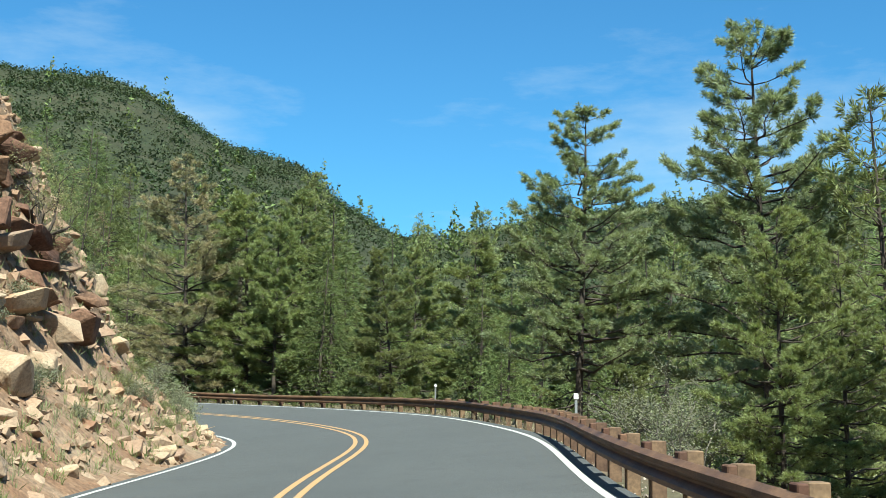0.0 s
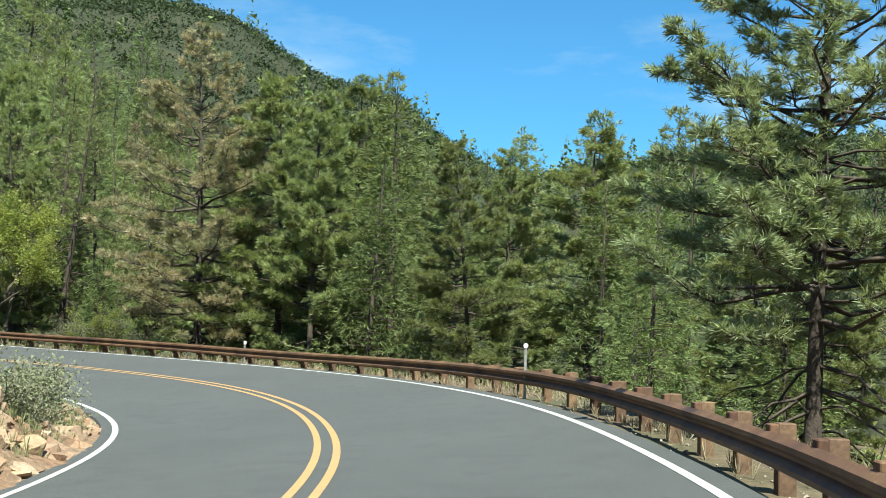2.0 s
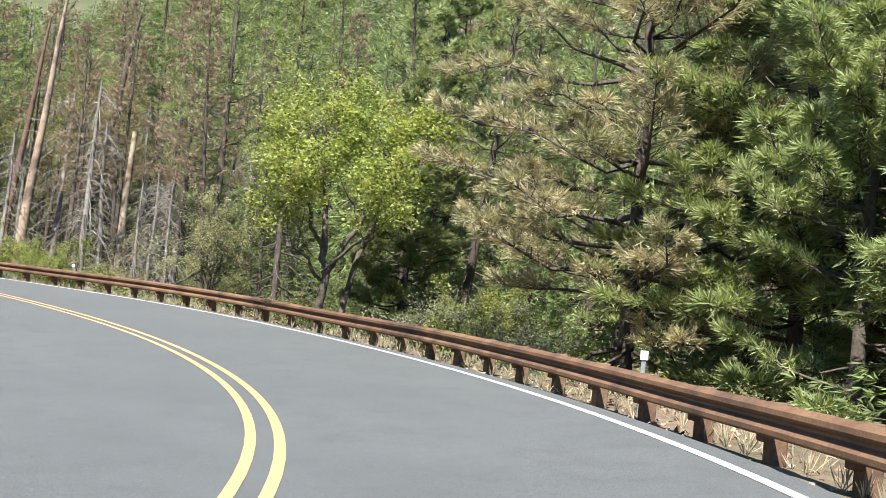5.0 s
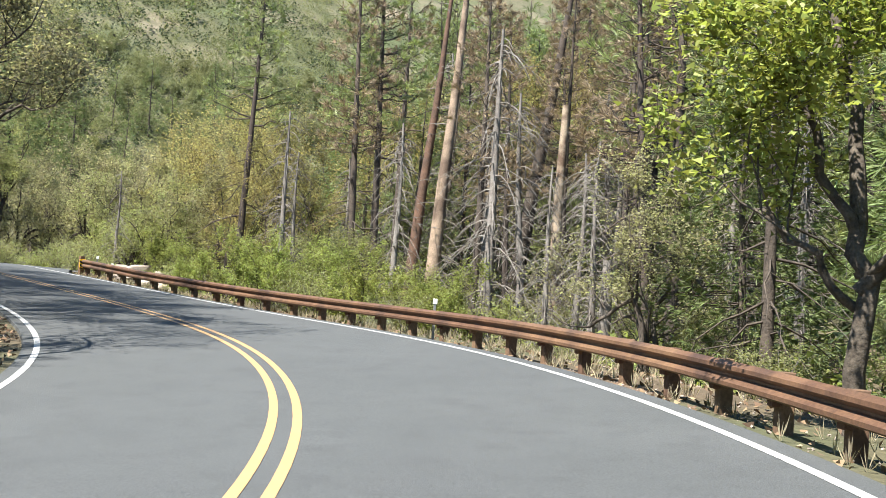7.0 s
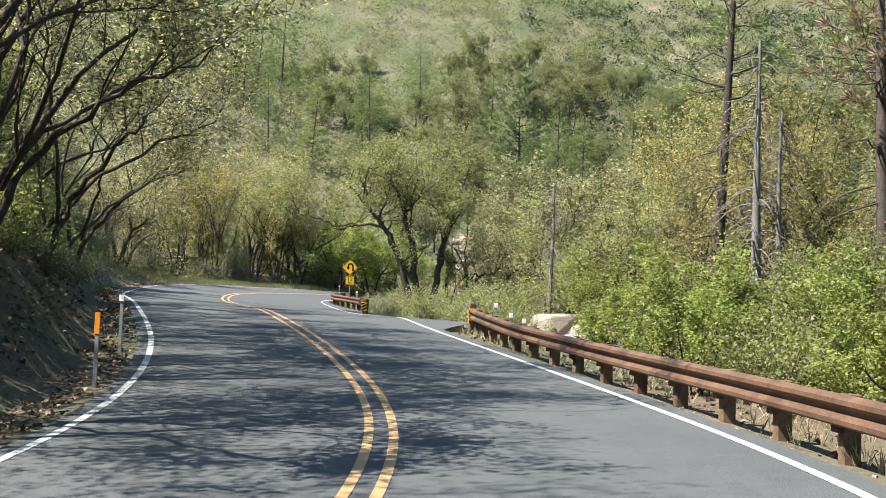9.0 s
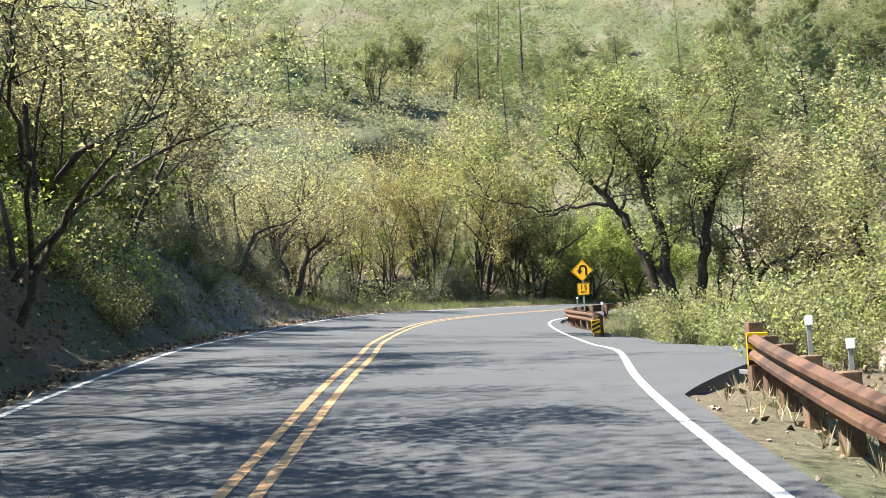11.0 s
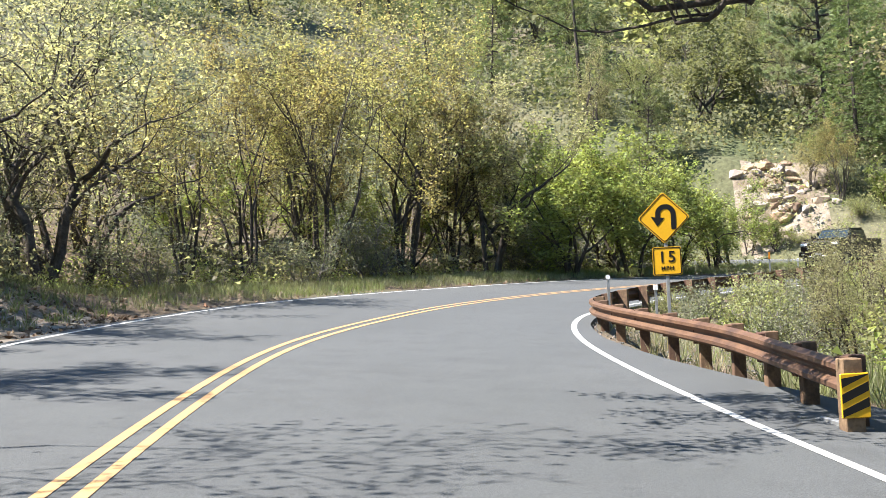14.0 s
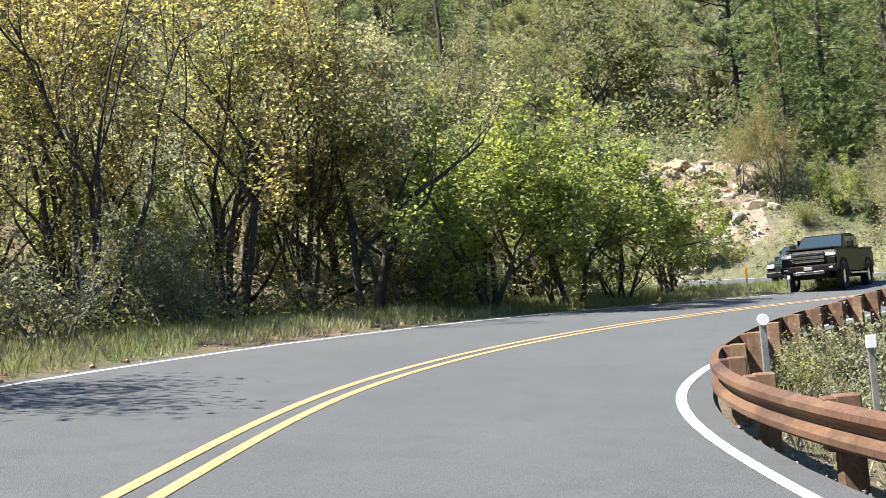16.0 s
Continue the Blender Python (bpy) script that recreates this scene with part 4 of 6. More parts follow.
# the grove at the second bend
for row in [("grove_oak", -131.1, 53.5, 10.5), ("grove_oak", -129.4, 54.8, 11.0), ("grove_oak", -133.4, 57.2, 11.0), ("grove_oak", -127.0, 52.6, 9.5), ("grove_oak", -124.0, 51.4, 8.5), ("grove_oak", -136.0, 58.6, 9.0), ("maple", -138.4, 58.8, 8.5), ("green", -143.2, 65.0, 6.5), ("green", -145.5, 62.0, 6.5), ("grove_oak", -120.0, 50.6, 8.0),
            ("bare_oak", -117.0, 50.6, 8.5), ("oak", -104.0, 51.0, 8.5), ("bare_oak", -110.0, 50.0, 8.0), ("bare_oak", -140.0, 56.0, 10.0), ("oak", -100.3, 73.2, 7.5), ("fir", -172, 84.5, 17), ("fir", -170, 81.5, 14), ("open_pine", -176, 80.5, 18), ("fir", -168.5, 87, 15), ("grove_oak", -165.6, 79.6, 6.0), ("grove_oak", -166.8, 77.9, 4.2), ("green", -165.0, 82.3, 3.2), ("oak", -164.0, 84.4, 4.0), ("shrub", -163.6, 80.4, 1.8), ("shrub", -163.2, 76.4, 1.2), ("oak", -164.2, 73.4, 4.2), ("green", -163.6, 75.0, 2.4), ("green", -139.3, 66.2, 6.6), ("green", -142.6, 68.0, 5.2), ("green", -145.8, 70.2, 4.6), ("green", -137.0, 63.6, 6.2), ("maple", -149.5, 71.0, 4.5), ("oak", -135.5, 60.5, 8.0)]:
    plant(*row)

tree_thing("maple_tree", "spring-green spreading maple behind the guard rail", "leafy tree",
                   make_leafy(63, 7.4, 3.3, 0, LEAF_MAPLE, 0.058, 26, depth=4, kids=(2, 4), wander=0.32, fluff=1.0, rise=0.2, limbs=[
                       [(0, 0, -0.3, 0.15), (0.05, 0, 1.9, 0.12), (-0.1, 0.2, 3.3, 0.10), (-0.4, 0.4, 4.7, 0.07), (-0.5, 0.5, 6.2, 0.03)],
                       [(0.05, 0, 1.8, 0.10), (0.8, 0.15, 3.0, 0.08), (1.5, 0.3, 4.3, 0.05), (2.0, 0.4, 5.2, 0.03)],
                       [(0, 0.1, 2.4, 0.08), (-0.5, -0.1, 3.5, 0.06), (-0.9, -0.1, 4.6, 0.03)],
                       [(0, 0.1, 1.6, 0.06), (-0.4, -0.4, 2.2, 0.05), (-0.9, -0.8, 2.7, 0.025)],
                       [(0, 0.1, 2.0, 0.06), (0.9, -0.7, 2.6, 0.05), (1.7, -1.3, 2.9, 0.025)],
                       [(0.5, 0.5, -0.3, 0.11), (0.8, 0.8, 2.0, 0.09), (1.3, 1.3, 4.0, 0.05), (1.6, 1.7, 5.6, 0.03)]]), pose(-30.3, 75.5, ground_at(-30.3, 75.5) - 0.1, 0, 0, 30))
tree_thing("oak_tree", "leaning dark-barked oak arching over the road", "oak tree",
                     make_leafy(5, 9.0, 6.0, 0, LEAF, 0.05, 24, depth=4, wander=0.32, kids=(2, 4), rise=0.25, limbs=[
                         [(0, 0.12, -1.4, 0.21), (0, -0.03, 0.3, 0.18), (0.03, -0.52, 2.2, 0.165), (0.05, -0.95, 3.3, 0.155), (0.05, -1.6, 4.35, 0.13), (0.1, -2.5, 5.3, 0.09), (0.2, -3.4, 6.3, 0.05)],
                         [(-0.05, 0.55, -1.4, 0.23), (-0.05, 0.4, 0.44, 0.19), (0, 0.08, 2.12, 0.165), (0.03, -0.22, 3.95, 0.145), (0.05, -0.65, 5.4, 0.11), (0.1, -1.2, 6.6, 0.06)],
                         [(0.05, -1.45, 4.15, 0.09), (0.1, -2.2, 4.36, 0.075), (0.15, -2.89, 4.31, 0.06), (0.2, -3.4, 4.2, 0.04), (0.25, -3.85, 4.0, 0.02)],
                         [(0.15, -2.89, 4.31, 0.045), (0.2, -4.08, 4.3, 0.035), (0.25, -5.05, 4.56, 0.028), (0.3, -5.78, 4.76, 0.02), (0.3, -6.3, 5.5, 0.012)],
                         [(-0.15, 0.95, -1.4, 0.20), (-0.15, 1.05, 0.5, 0.18), (-0.15, 1.27, 2.03, 0.16), (-0.15, 1.45, 3.18, 0.14), (-0.2, 1.75, 4.3, 0.10), (-0.3, 2.3, 6.2, 0.05)],
                         [(0.0, 0.1, 1.4, 0.10), (0.02, -0.25, 2.0, 0.08), (0.03, -0.5, 2.5, 0.07)],
                         [(0.03, -0.5, 5.0, 0.08), (-0.6, 0.3, 6.0, 0.06), (-1.2, 1.2, 7.0, 0.03)],
                         [(-0.15, 1.3, 2.4, 0.07), (0.4, 1.1, 3.4, 0.05), (1.0, 0.9, 4.2, 0.03)]]), pose(-98.2, 71.15, 1.2))
for x, y, lx, ly, h, sd in [(-50.0, 63.5, -0.05, 0.46, 10.0, 9), (-56.5, 63.0, 0.05, 0.48, 10.5, 7), (-60.0, 64.0, -0.05, 0.55, 9.0, 23), (-63.0, 61.8, 0.1, 0.38, 11.5, 8), (-70.0, 60.0, 0.1, 0.38, 11.0, 12), (-77.0, 58.0, 0.1, 0.42, 11.5, 13), (-85.0, 55.8, 0.05, 0.40, 10.5, 14), (-53.5, 60.0, 0.0, 0.3, 13.0, 16), (-60.5, 59.0, 0.0, 0.3, 13.5, 17), (-67.5, 57.5, 0.0, 0.3, 13.5, 18), (-92.5, 54.5, 0.05, 0.36, 10.0, 19), (-43.0, 60.8, -0.02, 0.32, 12.0, 20)]:
    tree_thing("oak_tree", "dark-limbed oak leaning out over the road", "oak tree",
               make_leafy(sd, h, 6.0, 2, LEAF_OLIVE, 0.056, 5 if x > -66 else 4, floor=1.6, leafy_from=3, depth=5, lean=(lx, ly), wander=0.36, girth=0.55, kids=(2, 4), rise=0.22, first=0.30), pose(x, y, ground_at(x, y) - 0.2))
planted += [(-29.8, 75.9), (-26.5, 74.2), (-28.0, 78.5), (-24.0, 74.5), (-32.0, 77.5), (-27, 71.5), (-22.5, 75.5), (-33, 75.0), (-25.5, 77.5), (-98.0, 71.4), (-95, 73), (-101, 73), (-98, 75), (-50, 64), (-56.5, 63), (-63, 61.8), (-70, 60), (-77, 58), (-85, 55.8), (-44, 64.5), (-53.5, 60), (-60.5, 59), (-67.5, 57.5), (-92.5, 54.5)]
# low oaks whose limbs reach out from the bank over the lane
for x, y, sd, turn in [(-52.5, 65.4, 26, 0), (-59.5, 64.6, 27, 15), (-67.0, 63.2, 28, -12), (-77.5, 60.4, 31, 5)]:
    tree_thing("oak_tree", "low oak reaching from the bank over the road", "oak tree",
               make_leafy(sd, 7.0, 5.0, 0, LEAF_OLIVE, 0.052, 12, depth=4, wander=0.34, kids=(2, 4), rise=0.22, leafy_from=2, limbs=[
                   [(0, 0, -0.3, 0.10), (0.1, 0.6, 1.2, 0.085), (0.5, 1.6, 2.3, 0.06), (1.2, 2.6, 2.9, 0.04), (2.0, 3.6, 3.2, 0.02)],
                   [(0, 0, 0.8, 0.07), (-0.6, 1.0, 2.2, 0.055), (-1.4, 2.2, 3.2, 0.04), (-2.0, 3.4, 3.8, 0.02)],
                   [(0.1, 0.4, 1.0, 0.06), (1.6, 1.2, 2.6, 0.045), (3.2, 1.8, 3.8, 0.03), (4.6, 2.6, 4.5, 0.02)],
                   [(0, 0, 1.0, 0.07), (0, -0.4, 3.2, 0.05), (0.2, 0.2, 5.5, 0.025)]]), pose(x, y, ground_at(x, y) - 0.1, 0, 0, turn))
    planted.append((x, y))
planted += [(-62, 77.8), (-64, 77.6), (-66, 77.5), (-68, 77.3), (-70, 77), (-72, 76.5), (-74, 76), (-76, 76), (-78, 76.5), (-67, 79), (-70, 79), (-73, 79), (-76, 79)]
# a slim dead trunk stripped of its bark, one broken off, one fallen aslant
def lone_trunk(label, x, y, height, seed, mat, radius, lean_x, lean_y, branches=14, broken=0.0, reach=0.9, droop=0.2):
    """A dead trunk that stands out by itself, leaning by degrees."""
    planted.append((x, y))
    return tree_thing("dead_tree", label, "dead tree", make_snag(seed, height, mat, branches, broken, radius, droop, 0.0, reach), pose(x, y, ground_at(x, y) - 0.25, lean_y, lean_x, 0))


lone_trunk("pale peeled dead trunk with torn bark", -56.5, 87.4, 9.6, 97, PALE_WOOD, 0.24, 2.5, 1, 18, 0.5, 0.8)
lone_trunk("dark dead trunk fallen aslant among trees", -45.2, 87.3, 9.2, 98, OAK_BARK, 0.13, -9, 30, 10)
lone_trunk("tan weathered dead pine trunk half stripped of bark", -62.4, 85.2, 17.0, 99, TAN_TRUNK, 0.32, 4, -2, 40, 0.0, 1.6, 0.3)
lone_trunk("reddish dead pine trunk beside a paler one", -63.3, 84.6, 15.0, 101, RED_TRUNK, 0.28, 5, -3, 26, 0.0, 1.3, 0.3)
lone_trunk("stout grey-brown leaning dead trunk", -64.1, 89.9, 16.0, 102, BARK, 0.38, 5, -6, 30, 0.0, 1.6, 0.3)
lone_trunk("broken grey stump in a tangle of dead twigs", -46.2, 82.7, 3.6, 103, GREY_WOOD, 0.22, 1, 0, 30, 0.6, 1.6, 0.9)
planted += [(-37.5, 79.0), (-50.0, 80.5), (-43.0, 80.0)]

# the wood outside the first bend
scatter([("pine", 6), ("fir", 4)], 16, beside(55, 105, 9, 17), 1, 3.2)
scatter([("far_pine", 5), ("far_fir", 4)], 46, box(-45, 45, 45, 105), 11, 3.4, 6)
scatter([("far_pine", 5), ("far_fir", 3)], 26, box(9, 40, 15, 60), 12, 3.2, 5)
# dead and living trunks beyond the long rail
scatter([("thin_pine", 5), ("snag", 4), ("dead_pine", 2)], 17, beside(92, 122, 10, 19), 2, 1.6)
scatter([("thin_pine", 2), ("dead_pine", 4), ("far_fir", 4), ("snag", 1), ("far_pine", 2)], 34, beside(98, 134, 16, 34), 13, 2.2, 6)
scatter([("green", 4), ("oak", 1), ("maple", 2)], 22, beside(100, 128, 8, 15), 3, 2.0, taller=0.55)
scatter([("oak", 3), ("maple", 3), ("green", 1)], 10, beside(138, 158, 13, 19), 24, 2.2)
scatter([("grove_oak", 4), ("maple", 3), ("green", 2), ("bare_oak", 1)], 26, box(-98, -66, 80, 97), 31, 2.3, 5)
scatter([("dead_pine", 3), ("thin_pine", 2), ("far_fir", 4), ("snag", 2)], 24, box(-92, -52, 92, 104), 32, 2.2, 6, taller=1.15)
scatter([("green", 3), ("shrub", 1)], 14, beside(108, 134, 7.4, 11), 33, 1.6, 2.2, taller=0.6)
scatter([("far_fir", 1)], 44, box(-112, -62, 98, 135), 34, 2.6, 12, taller=1.45)
scatter([("far_oak", 3), ("far_fir", 2), ("far_pine", 1)], 60, box(-178, -88, 106, 165), 35, 3.2, 14, taller=1.35)
scatter([("far_fir", 5), ("far_pine", 2)], 46, beside(84, 134, 20, 42), 22, 2.6, 8, taller=1.25)
scatter([("far_fir", 4), ("far_pine", 3)], 44, box(-100, -40, 98, 128), 26, 3.0, 12, taller=1.2)
# oaks by the pull-out and along the inside of the second bend
scatter([("oak", 5), ("bare_oak", 2), ("maple", 2)], 20, beside(155, 190, 13, 32), 5, 2.6)
scatter([("oak", 4), ("bare_oak", 3)], 12, beside(112, 180, -15, -9.5), 4, 2.8)
scatter([("oak", 5), ("bare_oak", 2), ("green", 1)], 26, beside(104, 172, -24, -12), 23, 2.6, taller=1.1)
scatter([("oak", 4), ("bare_oak", 4), ("green", 1)], 9, beside(180, 240, -22, -11), 14, 2.8)
scatter([("oak", 3), ("far_fir", 3), ("maple", 2), ("far_pine", 1)], 26, box(-200, -164, 40, 125), 15, 3.0, 5)
scatter([("far_oak", 6), ("far_fir", 1)], 70, box(-240, -160, 72, 150), 19, 4.0, 14)
scatter([("far_oak", 4), ("far_fir", 1)], 50, box(-250, -172, 20, 95), 20, 4.0, 14, taller=1.2)
scatter([("shrub", 4), ("sage", 2)], 30, beside(108, 152, 6.8, 10), 6, 1.3)
scatter([("shrub", 3), ("sage", 2)], 46, beside(94, 160, -8.8, -6.0), 7, 0.8, 1.6, taller=0.8)
scatter([("oak", 3), ("bare_oak", 2)], 12, beside(96, 150, -12.5, -9.0), 8, 2.2, taller=0.75)
scatter([("green", 1)], 7, beside(131, 156, -11.0, -8.6), 21, 1.8, 2.5, taller=0.9)
scatter([("sage", 3), ("shrub", 1)], 16, beside(60, 108, 7.5, 10), 16, 1.3, taller=0.6)
# shady trees behind the verge
scatter([("green", 1)], 4, beside(181, 194, -15, -10.5), 28, 1.8, 4.0, taller=0.8)
scatter([("bare_oak", 4), ("oak", 2)], 9, beside(156, 180, -16, -9.5), 29, 2.2, 4.0, taller=0.85)
scatter([("grey_shrub", 4), ("sage", 1)], 22, beside(160, 212, -11.5, -8.0), 30, 1.0, 3.0, taller=1.25)
# brush inside the second bend
for row in [("bare_oak", -115.0, 70.8, 3.2), ("oak", -113.0, 72.2, 2.9), ("bare_oak", -117.2, 72.6, 3.0), ("oak", -119.5, 72.2, 2.4), ("green", -64.7, 77.5, 3.0), ("green", -59.7, 77.7, 2.6), ("green", -68.7, 77.2, 2.2)]:
    plant(*row)
scatter([("shrub", 3), ("sage", 2)], 9, beside(158, 178, 9.2, 14), 25, 1.2, 3.0, taller=0.55)
scatter([("shrub", 3), ("sage", 3)], 14, beside(172, 205, 7.0, 14), 17, 1.2, 3.2, taller=0.8)
scatter([("bare_oak", 3), ("oak", 1), ("grey_shrub", 2)], 9, beside(166, 190, 9.0, 16), 18, 1.6, 3.5, taller=0.36)
scatter([("shrub", 4), ("grey_shrub", 3), ("sage", 1)], 20, box(-124, -108, 69.2, 77), 27, 1.1, 2.2, taller=0.9)
for s, o, h in [(180, 1.3, 1.3), (181.5, 2.0, 1.5), (183, 1.5, 1.2), (185, 2.4, 1.4), (178.5, 2.3, 1.1)]:
    p, _ = at_station(s, right_edge(s) + o)
    plant("sage" if o > 1.8 else "shrub", p[0], p[1], h * 0.8)


# ---- low growth, too many to count ----
def scrub(name, label, mat, n, area, size, seed, quads=12, keep=-0.25, leaf=0.42, clear=17.0, tall=1.15):
    rng = np.random.default_rng(seed)
    x, y = area(rng, n)
    _, d = road_frame(x, y)
    clump = np.array([noise.noise(Vector((a * 0.06, b * 0.06, seed))) for a, b in zip(x, y)])
    far_off = np.array([np.hypot(SPUR[:, 0] - a, SPUR[:, 1] - b).min() > 6.0 for a, b in zip(x, y)])
    ok = far_off & (np.abs(d) > clear) & (clump + rng.uniform(-0.5, 0.5, n) > keep)
    x, y = x[ok], y[ok]
    z = ground_height(x, y)
    r = size * rng.uniform(0.45, 1.3, len(x)) ** 1.2
    c = np.repeat(np.c_[x, y, z], quads, 0)
    rr = np.repeat(r, quads)[:, None]
    u = rng.normal(0, 1, (len(c), 3))
    u /= np.linalg.norm(u, axis=1)[:, None]
    u[:, 2] = np.abs(u[:, 2]) * tall
    lump = 1 + 0.35 * np.sin(3 * np.arctan2(u[:, 1:2], u[:, 0:1]) + rr * 40)
    C = c + u * rr * lump * rng.uniform(0.55, 1.0, (len(c), 1))
    V, F = leaves(C, 1.0, rng, 0.7)
    V = (V - np.repeat(C, 3, 0)) * np.repeat(rr * leaf, 3, 0) + np.repeat(C, 3, 0)
    return tagged(new(name, np_mesh(name, V, F, [mat])), label, "scrub", kind="stuff")


def road_band(s0, s1, o0, o1):
    def area(r, n):
        s, o = r.uniform(s0, s1, n), r.uniform(o0, o1, n)
        p = np.array([at_station(a, b)[0][:2] for a, b in zip(s, o)])
        return p[:, 0], p[:, 1]
    return area


scrub("hillside_scrub", "dark green chaparral covering the canyon slope", CHAPARRAL, 26000, lambda r, n: (r.uniform(-290, 130, n), 85 + 225 * r.uniform(0, 1, n) ** 0.9), 1.3, 21, 24, -0.7, 0.19)
scrub("hillside_brush", "light green spring brush on the canyon slope", CHAP_LIGHT, 7200, lambda r, n: (r.uniform(-330, -170, n), r.uniform(-40, 165, n)), 2.5, 22, 90, -0.35, 0.065)
scrub("slope_brush", "olive oak brush on the near slope", LEAF_OLIVE, 5600, lambda r, n: (r.uniform(-215, -60, n), r.uniform(-25, 165, n)), 1.5, 23, 76, -0.7, 0.085)
scrub("undergrowth", "green leafy undergrowth below the trees", LEAF_DEEP, 1000, road_band(50, 190, 8.5, 22), 0.8, 24, 90, -0.6, 0.085, 8.0)
scrub("shade_growth", "fresh green plants below the grove", LEAF_DEEP, 620, road_band(171, 226, -19, -7.6), 0.6, 26, 70, -0.6, 0.08, 8.0, 1.2)
scrub("bank_brush", "dark green brush hanging over the road bank", LEAF_DEEP, 420, road_band(98, 154, -10.5, -6.8), 0.8, 27, 90, -0.6, 0.075, 6.8, 1.3)
scrub("thicket", "olive thicket below the roadside oaks", LEAF_OLIVE, 1100, road_band(98, 245, -24, -7.8), 0.95, 25, 100, -0.6, 0.075, 7.5, 1.4)


def far_conifers(n, seed):
    """Small dark conifers dotting slope and skyline, in one mesh."""
    rng = np.random.default_rng(seed)
    x, y = rng.uniform(-300, 130, n), rng.uniform(120, 300, n)
    keep = ~((x < -85) & (y > 235)) & (rng.uniform(0, 1, n) < np.where(x < -40, 0.35, 1.0))
    x, y = x[keep], y[keep]
    n = len(x)
    z = ground_height(x, y)
    H = rng.uniform(3, 8, n)
    q = 60
    rel = 1 - np.sqrt(rng.uniform(0.0, 1, (n, q)))
    az = rng.uniform(0, 6.283, (n, q))
    rad = H[:, None] * 0.25 * (1 - rel) * rng.uniform(0.5, 1.1, (n, q))
    C = np.stack([x[:, None] + np.cos(az) * rad, y[:, None] + np.sin(az) * rad, z[:, None] + rel * H[:, None]], -1).reshape(-1, 3)
    V, F = leaves(C, 0.42, rng, 0.8)
    return tagged(new("distant_conifers", np_mesh("distant_conifers", V, F, [FIR])), "small dark conifers dotting the far slope", "far trees", kind="stuff")


far_conifers(380, 31)


def grass(name, label, mat, n, area, seed, height=0.28, clear=4.0, blades_each=9):
    rng = np.random.default_rng(seed)
    x, y = area(rng, n)
    idx, d = road_frame(x, y)
    pullout = np.interp(STATION[idx], [130, 137, 144, 150, 157, 160, 164, 170, 174], [0, 2.4, 2.5, 2.15, 1.8, 1.3, 1.0, 0.5, 0])
    ok = (d > ROAD[idx, 4] + 0.55 + pullout) | (d < -ROAD[idx, 5] - 0.6)
    x, y = x[ok], y[ok]
    C = np.c_[x, y, ground_height(x, y) - 0.02]
    D = np.tile([0, 0, 1.0], (len(C), 1))
    V, F = blades(C, D, blades_each, height, 0.012, 0.38, rng)
    return tagged(new(name, np_mesh(name, V, F, [mat])), label, "grass", kind="stuff")


grass("roadside_grass", "green and straw grass along the verge", GRASS, 4200, road_band(150, 240, -10, -5.5), 41, 0.32)
grass("dry_grass", "pale dry grass tufts under the guard rail", STRAW, 1500, road_band(40, 185, 4.6, 7.5), 42, 0.30)
grass("pullout_grass", "green grass between the guard rails", GRASS, 4200, road_band(140, 222, 4.2, 13), 43, 0.34)
grass("slope_grass", "green and straw tufts among the slope stones", GRASS, 3400, road_band(14, 62, -10, -4.0), 44, 0.28)
grass("tall_grass", "tall green grass at the feet of the oaks", GRASS, 1500, lambda r, n: (r.uniform(-104, -92, n), r.uniform(68.3, 74, n)), 46, 0.62)
grass("verge_grass", "thick green grass below the grove", GRASS, 4200, road_band(176, 226, -8.5, -4.9), 47, 0.30)
grass("spur_grass", "light green grass on the bank above the road", GRASS, 5000, lambda r, n: (r.uniform(-190, -140, n), r.uniform(45, 100, n)), 45, 0.40)


# ---- stones ----
def stone_mesh(seed, mat, flat=0.65, n=20):
    """An angular block: the hull of points on a squashed ball."""
    rng = random.Random(seed)
    bm = bmesh.new()
    for _ in range(n):
        v = Vector((rng.gauss(0, 1), rng.gauss(0, 1), rng.gauss(0, 1))).normalized()
        v = Vector((max(-0.78, min(0.78, v.x * 1.15)), max(-0.7, min(0.7, v.y)), max(-0.62, min(0.62, v.z)) * flat))
        bm.verts.new(v * rng.uniform(0.72, 1.0))
    got = bmesh.ops.convex_hull(bm, input=bm.verts)
    bmesh.ops.delete(bm, geom=list({v for v in got["geom_interior"] + got["geom_unused"] if isinstance(v, bmesh.types.BMVert)}), context="VERTS")
    bmesh.ops.bevel(bm, geom=bm.edges[:], offset=0.03, segments=1, affect="EDGES")
    return bm_data("stone", bm, mat)


CREAM_STONE = material("cream_sandstone", (0.330, 0.255, 0.180), 0.9, second=(0.255, 0.175, 0.112), scale=2.0, fine=18, fine_amount=0.3, bump=0.03, bump_scale=9, rand=0.2)
# red-brown ledge stone, darkened to carry the shade of the overhung face
SHADED_STONE = material("shaded_red_sandstone", (0.105, 0.056, 0.036), 0.92, second=(0.170, 0.098, 0.062), scale=1.6, fine=14, fine_amount=0.4, bump=0.05, bump_scale=7, rand=0.3)
RED_STONES = [stone_mesh(k, (SANDSTONE, SANDSTONE, CREAM_STONE)[k % 3], 0.5 + 0.1 * (k % 5), 14 + 3 * (k % 4)) for k in range(15)]
LEDGE_STONES = [stone_mesh(30 + k, SHADED_STONE if k % 4 else SANDSTONE, 0.45 + 0.1 * (k % 3), 12) for k in range(8)]
PALE_STONES = [stone_mesh(50 + k, PALE_ROCK, 0.7) for k in range(5)]
GREY_STONES = [stone_mesh(70 + k, GREY_ROCK, 0.7) for k in range(4)]


